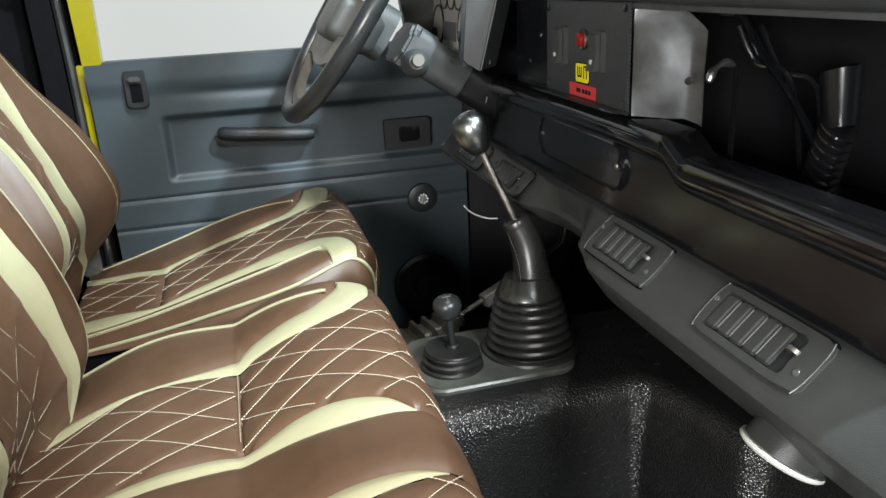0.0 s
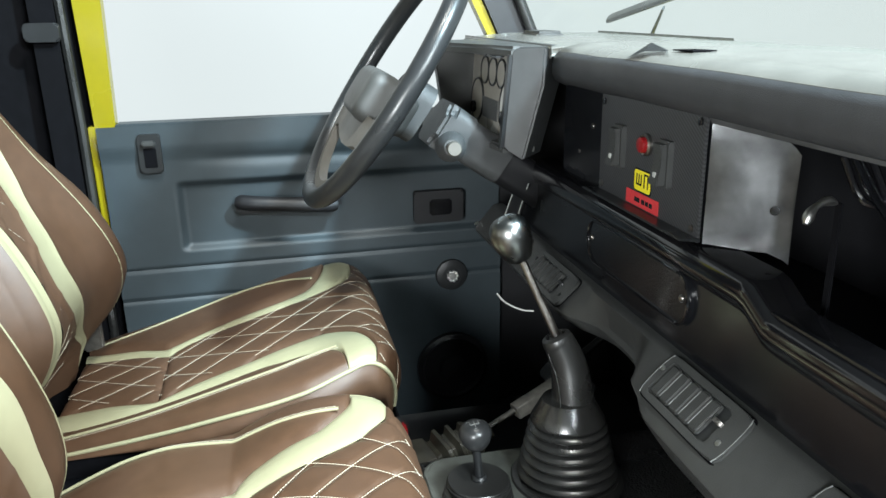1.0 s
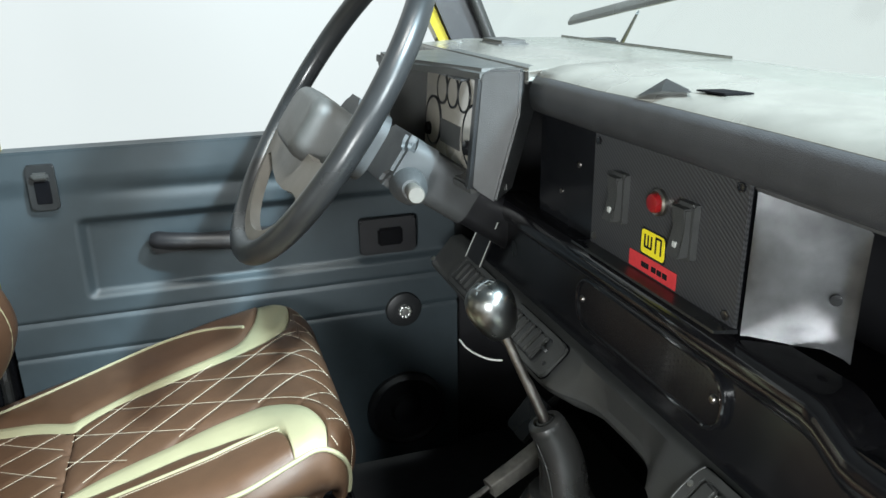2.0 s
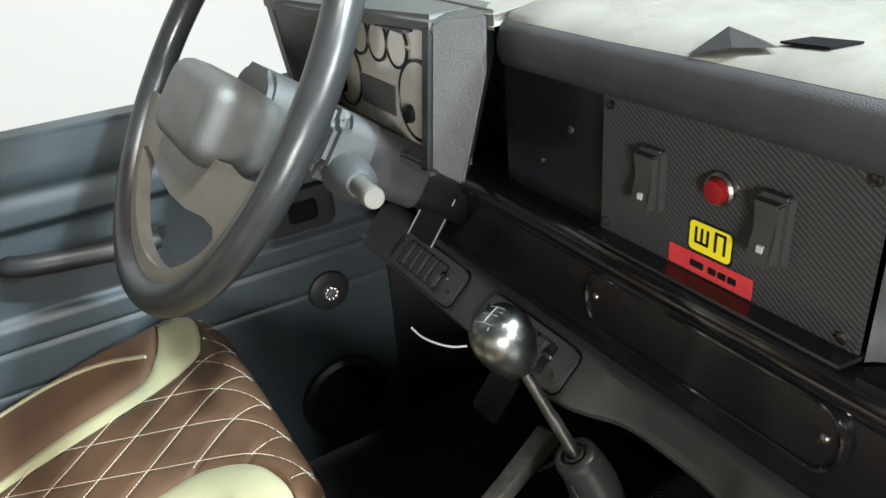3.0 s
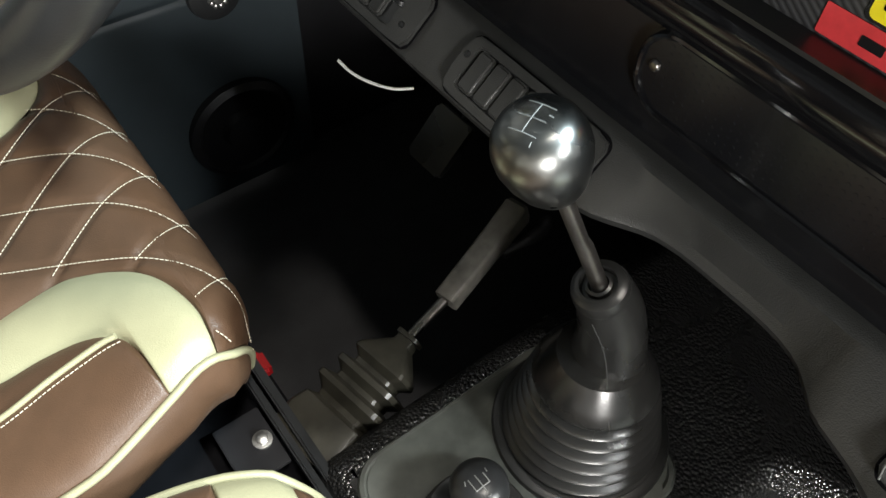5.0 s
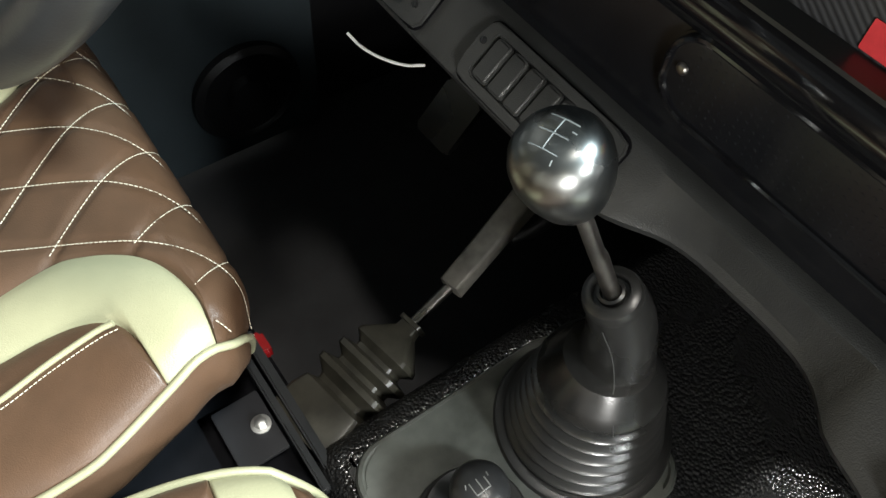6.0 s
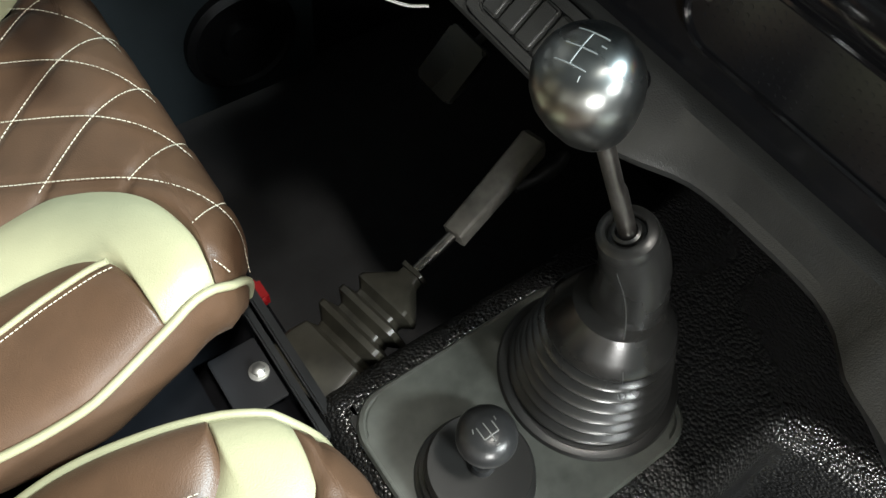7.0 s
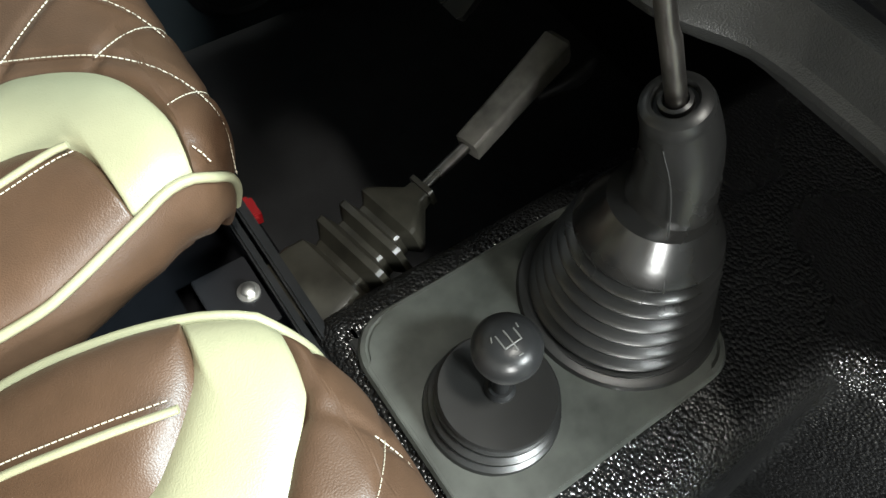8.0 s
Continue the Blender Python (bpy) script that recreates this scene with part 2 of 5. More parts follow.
def sheet(fn, nu, nv):
    """A surface fn(u, v), u and v from 0 to 1."""
    bm = bmesh.new()
    g = [[bm.verts.new(fn(i / nu, j / nv)) for j in range(nv + 1)] for i in range(nu + 1)]
    for i in range(nu):
        for j in range(nv):
            bm.faces.new((g[i][j], g[i + 1][j], g[i + 1][j + 1], g[i][j + 1]))
    return bm


def axis(at, z, x=None):
    """A frame at a place whose z axis points along z, and x as near as may be to x."""
    z = Vector(z).normalized()
    x = Vector(x) if x else z.orthogonal()
    x = (x - z * x.dot(z)).normalized()
    y = z.cross(x)
    m = Matrix((x, y, z)).transposed().to_4x4()
    m.translation = at
    return m


def curve(points):
    """A smooth function through (s, y) pairs."""
    xs, ys = [p[0] for p in points], [p[1] for p in points]

    def f(s):
        if s <= xs[0]:
            return ys[0]
        if s >= xs[-1]:
            return ys[-1]
        i = max(k for k in range(len(xs) - 1) if xs[k] <= s)
        t = (s - xs[i]) / (xs[i + 1] - xs[i])
        m0 = (ys[i + 1] - ys[i - 1]) / (xs[i + 1] - xs[i - 1]) if i else (ys[1] - ys[0]) / (xs[1] - xs[0])
        m1 = (ys[i + 2] - ys[i]) / (xs[i + 2] - xs[i]) if i + 2 < len(xs) else (ys[-1] - ys[-2]) / (xs[-1] - xs[-2])
        h = xs[i + 1] - xs[i]
        return (2 * t ** 3 - 3 * t * t + 1) * ys[i] + (t ** 3 - 2 * t * t + t) * h * m0 + (3 * t * t - 2 * t ** 3) * ys[i + 1] + (t ** 3 - t * t) * h * m1

    return f


# ---- studio and car shell ----
single("floor", box(-6.1, 6.1, -4.1, 4.1, -0.62, -0.60, 0), CONCRETE, "pale smooth studio floor under the car", "floor", kind="structure")
# walls and ceiling out of view, added dark to hold down stray light
single("unseen_wall_south", box(-6, 6, -4.1, -4.0, -0.6, 4.5, 0), WALL, "unseen dark wall added to cut light at the open doorway", "wall", kind="structure")
single("unseen_wall_west", box(-6.1, -6, -4.1, 4.1, -0.6, 4.5, 0), WALL, "unseen dark wall added to cut light from behind the car", "wall", kind="structure")
single("ceiling", box(-6.1, 6.1, -4.1, 4.1, 4.5, 4.6, 0), WALL, "unseen dark ceiling added to cut light from above", "ceiling", kind="structure")
single("backdrop_north", box(-6, 6, 4.0, 4.1, -0.6, 4.5, 0), BACKDROP, "plain self-glowing white backdrop beside the car", "backdrop", kind="structure")
single("backdrop_east", box(6.0, 6.1, -4.0, 4.1, -0.6, 4.5, 0), BACKDROP, "plain self-glowing white backdrop before the car", "backdrop", kind="structure")

DOOR_Y, SILL_Z, FLOOR_Z = 0.70, 0.838, 0.11
shell = thing("car_body", (0, 0, FLOOR_Z), "yellow off-road car body with black painted inside", "car body", kind="structure")
part("floor_panel", box(-0.95, 0.95, -0.72, 0.74, FLOOR_Z - 0.03, FLOOR_Z, 0), MAT, shell, "black floor covering")
part("seat_box", sweep_y([(-0.75, FLOOR_Z), (0.123, FLOOR_Z), (0.118, 0.344), (-0.75, 0.344)], -0.70, 0.70, 0.006), MATBLACK, shell, "black painted steel seat box")
part("rear_wall", box(-0.86, -0.82, -0.74, 0.76, FLOOR_Z, 1.10, 0), MATBLACK, shell)
part("front_wall", box(0.74, 0.78, -0.74, 0.76, FLOOR_Z, 0.90, 0), DULL, shell, "black painted bulkhead")
part("scuttle", sweep_y([(0.66, 0.90), (0.80, 0.90), (0.80, 0.950), (0.66, 0.955)], -0.76, 0.78, 0.004), YELLOW, shell, "yellow painted scuttle")
# passenger side: open doorway
part("sill", box(-0.46, 0.62, -0.76, -0.70, FLOOR_Z - 0.1, 0.16, 0.006), YELLOW, shell)
part("pillar", box(-0.90, -0.46, -0.76, -0.70, FLOOR_Z - 0.1, 1.50, 0.006), YELLOW, shell)
part("pillar", box(0.50, 0.80, -0.76, -0.70, FLOOR_Z - 0.1, 0.98, 0.006), YELLOW, shell)
part("header_rail", box(0.21, 0.33, -0.72, 0.74, 1.42, 1.46, 0.01), DULL, shell)
# driver side: pillars
part("pillar", box(-0.90, -0.424, 0.705, 0.76, FLOOR_Z - 0.1, 1.50, 0.006), MATBLACK, shell, "black trimmed centre pillar")
part("pillar_seal", box(-0.50, -0.402, 0.735, 0.765, 0.12, 1.50, 0.004), MATBLACK, shell, "black door seal on the centre pillar")
part("footwell_side", box(0.36, 0.80, 0.715, 0.76, FLOOR_Z - 0.1, 0.985, 0.006), DULL, shell)


def slab(points, thick):
    """A flat bar between two (x, z) lines at one side of the car: points are (x, y, z) corners."""
    bm = bmesh.new()
    a = [bm.verts.new(p) for p in points]
    b = [bm.verts.new((p[0], p[1] + thick, p[2])) for p in points]
    n = len(points)
    bm.faces.new(a)
    bm.faces.new(b[::-1])
    for i in range(n):
        bm.faces.new((a[i], b[i], b[(i + 1) % n], a[(i + 1) % n]))
    return bevel(bm, 0.003)


for y, t in ((0.69, 0.05), (-0.70, -0.05)):
    part("windscreen_pillar", slab([(0.430, y, 0.985), (0.500, y, 0.985), (0.305, y, 1.43), (0.225, y, 1.43)], t), DULL, shell, "black windscreen pillar with rubber seal")
    part("seal", tube([(0.503, y - 0.012 * (1 if t > 0 else -1), 0.985), (0.308, y - 0.012 * (1 if t > 0 else -1), 1.43)], 0.011, 10), RUBBER, shell)
part("windscreen_base", sweep_y([(0.50, 0.955), (0.66, 0.955), (0.66, 0.975), (0.50, 0.988)], -0.72, 0.74, 0.003), DULL, shell)
pane = part("windscreen", slab([(0.505, -0.69, 0.985), (0.510, -0.69, 0.985), (0.312, -0.69, 1.43), (0.307, -0.69, 1.43)], 1.39), GLASS, shell, "clear windscreen")
pane.visible_shadow = False

# ---- driver's door ----
door = thing("driver_door", (0.0, DOOR_Y, 0.12), "closed yellow car door with grey vinyl inner card", "car door")


def card_z(x, z):
    """How far the moulded card stands in from the door plane."""
    def step(a, b, t):
        t = min(max((t - a) / (b - a), 0), 1)
        return t * t * (3 - 2 * t)
    d = 0.0
    # sunk middle field with a rounded end
    inside = step(-0.268, -0.250, x) * step(0.568, 0.584, z) * (1 - step(0.704, 0.722, z))
    d += 0.016 - 0.014 * inside
    d += 0.006 * step(0.760, 0.80, z)
    d -= 0.005 * math.exp(-((z - 0.762 + 0.02 * (x + 0.1)) / 0.012) ** 2) * step(-0.26, -0.1, x)
    d -= 0.004 * math.exp(-((z - 0.535) / 0.004) ** 2)
    d -= 0.004 * math.exp(-((z - 0.468) / 0.004) ** 2)
    return d


part("door_card", sheet(lambda u, v: (-0.40 + 0.83 * u, DOOR_Y - card_z(-0.40 + 0.83 * u, 0.115 + 0.723 * v), 0.115 + 0.723 * v), 150, 220), CARD, door, "grey grained vinyl door card with moulded ribs")
part("door_shell", box(-0.40, 0.40, DOOR_Y + 0.004, DOOR_Y + 0.05, 0.14, SILL_Z - 0.002, 0.003), DULL, door)
part("sill_trim", box(-0.365, 0.40, DOOR_Y - 0.014, DOOR_Y + 0.03, SILL_Z - 0.006, SILL_Z + 0.004, 0.002), CARD, door)
part("window_frame", slab([(-0.405, DOOR_Y, SILL_Z - 0.005), (-0.366, DOOR_Y, SILL_Z - 0.005), (-0.352, DOOR_Y, 1.42), (-0.42, DOOR_Y, 1.42)], 0.03), YELLOW, door, "yellow painted window frame")
part("window_frame", slab([(0.408, DOOR_Y, 0.985), (0.428, DOOR_Y, 0.985), (0.223, DOOR_Y, 1.43), (0.19, DOOR_Y, 1.43)], 0.03), YELLOW, door, "yellow painted window frame")
part("door_edge", box(-0.418, -0.403, DOOR_Y - 0.004, DOOR_Y + 0.03, 0.50, SILL_Z, 0.002), YELLOW, door, "yellow painted door edge")
part("seal", tube([(-0.43, DOOR_Y - 0.004, 0.2), (-0.428, DOOR_Y - 0.004, 0.84), (-0.44, DOOR_Y - 0.004, 1.42)], 0.009, 8), RUBBER, door)
# pull, handle, latch, crank stub, speaker
part("armrest", join(tube(spline([(-0.148, 0.676, 0.672), (-0.10, 0.662, 0.668), (0.0, 0.655, 0.660), (0.06, 0.66, 0.655)], 16), [0.012] + [0.016] * 14 + [0.012], 12, flat=0.9), box(-0.15, 0.07, 0.668, 0.69, 0.645, 0.672, 0.006)), DULL, door, "black padded door pull")
handle = part("door_handle", join(prism(rounded(0.112, 0.072, 0.006), 0.014, axis((0.284, 0.686, 0.630), (0, -1, 0), (1, 0, 0)), 0.004)), DULL, door, "black inner door handle box")
part("lever", box(0.262, 0.312, 0.664, 0.674, 0.612, 0.648, 0.004), GLOSS, handle)
latch = part("window_latch", prism(rounded(0.044, 0.078, 0.006), 0.008, axis((-0.304, 0.679, 0.783), (0, -1, 0), (1, 0, 0)), 0.003), SMOOTH, door, "black recessed window catch")
part("lever", box(-0.317, -0.291, 0.660, 0.671, 0.798, 0.810, 0.003), DUCT, latch)
# proud black patch paints the shade of the catch's hollow
part("recess", box(-0.316, -0.292, 0.6695, 0.672, 0.755, 0.794, 0.001), MATBLACK, latch)
part("crank_boss", join(spin([(0.038, 0), (0.036, 0.006), (0.024, 0.010), (0.020, 0.010)], 32, axis((0.313, 0.684, 0.464), (0, -1, 0)))), SMOOTH, door)
part("crank_stub", join(*[spin([(0.0035, 0), (0.0035, 0.018), (0.002, 0.019)], 8, axis((0.313 + 0.0105 * math.cos(k * 0.698), 0.684, 0.464 + 0.0105 * math.sin(k * 0.698)), (0, -1, 0))) for k in range(9)], spin([(0.011, 0), (0.011, 0.017), (0.006, 0.018)], 20, axis((0.313, 0.684, 0.464), (0, -1, 0)))), STEEL, door, "bare splined steel crank stub")
sp = part("speaker", spin([(0.085, 0), (0.085, 0.012), (0.075, 0.018), (0.07, 0.012), (0.035, 0.008), (0.03, 0.02), (0.012, 0.022)], 40, axis((0.311, 0.684, 0.234), (0, -1, 0))), DULL, door, "round black door loudspeaker")


# seat belt webbing and pillar trim behind the driver's seat
belt = thing("seat_belt", (-0.45, 0.66, 0.4), "black seat belt hanging on the centre pillar", "seat belt")
part("webbing", slab([(-0.475, 0.655, 0.45), (-0.430, 0.655, 0.45), (-0.440, 0.675, 1.35), (-0.485, 0.675, 1.35)], 0.003), MATBLACK, belt, "black woven belt")
part("guide_loop", prism(rounded(0.062, 0.034, 0.008), 0.012, axis((-0.462, 0.668, 1.02), (0, -1, 0), (1, 0, 0)), 0.003), SMOOTH, belt, "black plastic belt guide")

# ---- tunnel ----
# shift that fits the gearbox group to the camera's view
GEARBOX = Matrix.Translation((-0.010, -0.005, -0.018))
tunnel = thing("tunnel_cover", (0.3, -0.1, FLOOR_Z), "black grained vinyl gearbox tunnel cover", "tunnel cover")


def fillet(corners, n=8):
    """A closed outline whose corners (x, y, radius) are rounded."""
    out = []
    for i, (x, y, r) in enumerate(corners):
        p, a, b = Vector((x, y)), Vector(corners[i - 1][:2]), Vector(corners[(i + 1) % len(corners)][:2])
        da, db = (a - p).normalized(), (b - p).normalized()
        cut = r / math.tan(da.angle(db) / 2) if r else 0
        for k in range(n + 1 if r else 1):
            t = k / n
            out.append(p + da * cut * (1 - t) ** 2 + db * cut * t * t)
    return out


def rolled_hump(outline, top, low, r, flare):
    """A solid with a flat top, a rolled edge of radius r and sides that flare outwards to the floor."""
    n = len(outline)
    outs = []
    for i, p in enumerate(outline):
        d = (outline[(i + 1) % n] - outline[i - 1]).normalized()
        outs.append(Vector((-d.y, d.x)))
    bm = bmesh.new()
    rings = []
    for k in range(9):
        a = k / 8 * math.pi / 2
        rings.append([bm.verts.new((p.x + o.x * r * (math.sin(a) - 0.6), p.y + o.y * r * (math.sin(a) - 0.6), top - r * (1 - math.cos(a)))) for p, o in zip(outline, outs)])
    for k in range(1, 9):
        z = top - r + (low - top + r) * k / 8
        f = r * 0.4 + flare * k / 8
        rings.append([bm.verts.new((p.x + o.x * f, p.y + o.y * f, z)) for p, o in zip(outline, outs)])
    for a, b in zip(rings, rings[1:]):
        for i in range(n):
            bm.faces.new((a[i], a[(i + 1) % n], b[(i + 1) % n], b[i]))
    bm.faces.new(rings[0])
    return bm


EDGE = fillet([(0.105, 0.088, 0.02), (0.105, -0.172, 0.02), (0.30, -0.163, 0.1), (0.452, -0.158, 0.05), (0.482, -0.260, 0.1), (0.498, -0.372, 0.03), (0.74, -0.372, 0), (0.74, 0.088, 0)])
part("cover", rolled_hump(EDGE[::-1], 0.3822, FLOOR_Z, 0.034, 0.030), VINYL, tunnel, "", 60)
part("edge_strip", box(0.116, 0.124, -0.168, 0.060, 0.3815, 0.3865, 0.0015), RUBBER, tunnel, "black rubber edging")

# ---- gear levers ----
gears = thing("gear_lever", (0.32, -0.02, 0.402), "long black gear lever with polished ball knob and rubber boot", "gear lever")
part("base_plate", prism(rounded(0.250, 0.180, 0.034, 8), 0.011, Matrix.Translation((0.2505, -0.021, 0.400)), 0.006, 4), PLATE, gears, "black moulded rubber base plate")
part("raised_ring", spin([(0.083, 0.0), (0.081, 0.004), (0.076, 0.006)], 56, Matrix.Translation((0.327, -0.019, 0.4105)), True), RUBBER, gears)
bell = [(0.0745, 0.0), (0.0745, 0.004)]
for k in range(6):
    z = 0.005 + k * 0.0142
    r = 0.0730 - k * 0.0032
    bell += [(r - 0.0100, z), (r - 0.0030, z + 0.0014), (r - 0.0006, z + 0.0036), (r, z + 0.0060), (r - 0.0022, z + 0.0088), (r - 0.0095, z + 0.0116)]
bell += [(0.0525, 0.0905), (0.0535, 0.0925), (0.0530, 0.0950), (0.0470, 0.1060), (0.0400, 0.1185), (0.0365, 0.1240), (0.024, 0.126)]
part("boot", spin(bell, 64, axis((0.326, -0.019, 0.412), (0.0, 0.05, 1))), RUBBER, gears, "black ribbed rubber boot")
neck = spline([(0.332, -0.014, 0.505), (0.333, -0.013, 0.540), (0.328, -0.006, 0.585), (0.3135, 0.0, 0.622)], 18)
part("boot_neck", tube(neck, [0.0365 - 0.0147 * (i / 17) ** 0.8 for i in range(18)], 32), RUBBER, gears, "black rubber sleeve bent over the lever")
part("collar", spin([(0.0215, -0.009), (0.0222, -0.004), (0.0218, 0.001), (0.0208, 0.005), (0.0170, 0.0075), (0.0140, 0.0078), (0.0128, 0.003), (0.0105, 0.003), (0.0100, 0.0065), (0.0078, 0.0075), (0.0066, 0.003)], 32, axis((0.3125, 0.000, 0.622), (-0.42, 0.18, 1))), RUBBER, gears, "ribbed rubber collar")
part("shaft", tube([(0.318, -0.003, 0.608), (0.3105, 0.001, 0.628), (0.292, 0.009, 0.675), (0.288, 0.0105, 0.683), (0.262, 0.021, 0.748)], [0.0064, 0.0064, 0.0062, 0.0056, 0.0054], 18), DARK_STEEL, gears, "worn dark steel shaft")
kn, kz = Vector((0.2515, 0.0265, 0.773)), Vector((-0.38, 0.16, 1)).normalized()
km = axis(kn, kz, (1, 0, 0))
KNOB_R = [(0.0095, -0.037), (0.0150, -0.0335), (0.0200, -0.0245), (0.0242, -0.0125), (0.0262, -0.002), (0.0260, 0.006), (0.0240, 0.0135), (0.0200, 0.0195), (0.0145, 0.0232), (0.0080, 0.0250), (0.0020, 0.0255)]
km = km @ Matrix.Scale(1.08, 4)
knob = part("knob", spin(KNOB_R, 56, km), KNOB, gears, "polished dark metal ball knob", 60)


def on_knob(x, y, heights=((0.0, 0.0255), (0.008, 0.0250), (0.0145, 0.0232), (0.020, 0.0195), (0.024, 0.0135))):
    r = math.hypot(x, y)
    for (a, b), (c, d) in zip(heights, heights[1:]):
        if r <= c:
            return b + (d - b) * (r - a) / (c - a)
    return heights[-1][1]


def engrave(parent, m, lines, r, f, mat):
    """Raised marks that follow a knob's crown."""
    bms = []
    for line in lines:
        (x0, y0), (x1, y1) = line
        n = 6
        pts = [(x0 + (x1 - x0) * i / n, y0 + (y1 - y0) * i / n) for i in range(n + 1)]
        bms.append(tube([m @ Vector((x, y, f(x, y))) for x, y in pts], r, 6))
    return part("shift_pattern", join(*bms), mat, parent, "pale shift pattern lines")


turn = Matrix.Rotation(radians(12), 4, "Z")
engrave(knob, km @ turn, [((-0.009, -0.001), (0.009, -0.001)), ((-0.009, -0.009), (-0.009, 0.007)), ((0.0, -0.009), (0.0, 0.007)), ((0.009, -0.009), (0.009, 0.007)), ((-0.014, -0.008), (-0.0115, -0.008)), ((0.0045, -0.0105), (0.0045, -0.008))], 0.00042, on_knob, DIMLINE)

low = thing("transfer_lever", (0.19, -0.045, 0.41), "short black transfer lever with round knob and rubber gaiter", "gear lever")
part("gaiter", spin([(0.054, 0.0), (0.053, 0.004), (0.0475, 0.007), (0.0505, 0.011), (0.0505, 0.015), (0.045, 0.018), (0.0475, 0.022), (0.0475, 0.026), (0.0445, 0.0285)], 48, axis((0.186, -0.038, 0.410), (0.03, 0.0, 1)) @ Matrix.Diagonal((0.95, 0.95, 1, 1))), RUBBER, low, "black ribbed rubber gaiter")
part("gaiter_top", spin([(0.0455, 0.0), (0.046, 0.0015), (0.0445, 0.0032), (0.010, 0.0036)], 48, axis((0.1865, -0.038, 0.4385), (0.03, 0.0, 1)) @ Matrix.Diagonal((0.95, 0.95, 1, 1))), RUBBER, low, "flat round rubber top")
part("shaft", join(tube([(0.188, -0.038, 0.438), (0.184, -0.037, 0.496)], [0.0062, 0.0058], 16), spin([(0.011, 0), (0.011, 0.004), (0.0085, 0.007)], 20, axis((0.188, -0.038, 0.441), (-0.1, 0.0, 1)))), SMOOTH, low)
lz = Vector((-0.10, 0.03, 1))
LOW_R = [(0.008, -0.022), (0.0140, -0.0195), (0.0195, -0.012), (0.0225, -0.002), (0.0222, 0.005), (0.0190, 0.0115), (0.0135, 0.0155), (0.007, 0.0172), (0.002, 0.0175)]
lk = part("knob", spin(LOW_R, 48, axis((0.183, -0.036, 0.513), lz)), LEATHER_BLACK, low, "black ball knob", 60)
engrave(lk, axis((0.183, -0.036, 0.513), lz, (1, 0, 0)), [((-0.006, -0.005), (0.006, -0.005)), ((-0.006, -0.005), (-0.006, 0.005)), ((0.0, -0.010), (0.0, 0.005)), ((0.006, -0.005), (0.006, 0.003)), ((-0.010, 0.003), (-0.0085, 0.006)), ((0.009, 0.002), (0.0095, 0.005)), ((-0.0015, -0.0125), (0.0015, -0.0125))], 0.00055, lambda x, y: 0.0180 - (x * x + y * y) * 15, DIMLINE)

part("mould_seam", tube(spline([(0.2945, -0.014, 0.608), (0.3020, -0.026, 0.580), (0.3050, -0.036, 0.550), (0.3040, -0.042, 0.528), (0.3000, -0.051, 0.520), (0.2960, -0.060, 0.507)], 20), 0.0004, 6), DUCT, gears, "thin pale moulding seam")
part("plate_lip", tube([(0.2505 + x, -0.021 + y, 0.4060) for x, y in rounded(0.246, 0.176, 0.033, 8)], 0.0052, 8, closed=True), PLATE, gears, "raised rounded plate lip")

# ---- handbrake ----
brake = thing("handbrake", (0.2, 0.135, 0.36), "black handbrake lever with folded rubber gaiter", "handbrake")
ha, hb = Vector((0.108, 0.130, 0.350)), Vector((0.252, 0.157, 0.396))
hd = (hb - ha).normalized()
hm = axis(ha, hd, (0, 1, 0))


def ring_loft(stations, m, n=6):
    """Rounded boxes of changing size lofted along z: (z, width, height, shift)."""
    bm = bmesh.new()
    rings = []
    for z, w, h, sh in stations:
        rings.append([bm.verts.new(m @ Vector((x, y + sh, z))) for x, y in rounded(w, h, min(w, h) * 0.14, 3)])
    for a, b in zip(rings, rings[1:]):
        for i in range(len(a)):
            bm.faces.new((a[i], a[(i + 1) % len(a)], b[(i + 1) % len(b)], b[i]))
    bm.faces.new(rings[0][::-1])
    bm.faces.new(rings[-1])
    return bm


FOLDS = [(0.0, 0.086, 0.066), (0.030, 0.084, 0.064), (0.046, 0.076, 0.056), (0.050, 0.056, 0.042), (0.056, 0.058, 0.044), (0.066, 0.082, 0.060), (0.072, 0.082, 0.060), (0.076, 0.054, 0.042), (0.081, 0.054, 0.042), (0.089, 0.074, 0.056), (0.095, 0.074, 0.055), (0.098, 0.048, 0.038), (0.103, 0.048, 0.038), (0.111, 0.066, 0.050), (0.116, 0.064, 0.048), (0.140, 0.022, 0.021), (0.148, 0.020, 0.019), (0.1485, 0.026, 0.025), (0.153, 0.026, 0.025)]
part("gaiter", ring_loft([(z, w, h, -0.004) for z, w, h in FOLDS], hm), GAITER, brake, "dusty black folded rubber gaiter", 25)
part("rod", tube([(0.248, 0.156, 0.395), (0.300, 0.160, 0.421)], 0.0056, 14), DARK_STEEL, brake, "bare steel rod")
gm = axis((0.296, 0.158, 0.418), Vector((0.418, 0.188, 0.458)) - Vector((0.296, 0.158, 0.418)), (0, 1, 0))
part("grip", ring_loft([(0.0, 0.020, 0.020, 0), (0.001, 0.0235, 0.0235, 0), (0.05, 0.0245, 0.025, 0), (0.10, 0.026, 0.028, 0), (0.125, 0.027, 0.030, 0), (0.130, 0.022, 0.024, 0)], gm), WORN, brake, "worn black square grip", 30)
part("release_lever", tube(spline([(0.378, 0.166, 0.428), (0.405, 0.164, 0.431), (0.430, 0.164, 0.437), (0.442, 0.166, 0.446)], 10), [0.006, 0.007, 0.008, 0.009, 0.0095, 0.0095, 0.009, 0.008, 0.007, 0.004], 10, flat=0.7), DULL, brake, "black release lever")

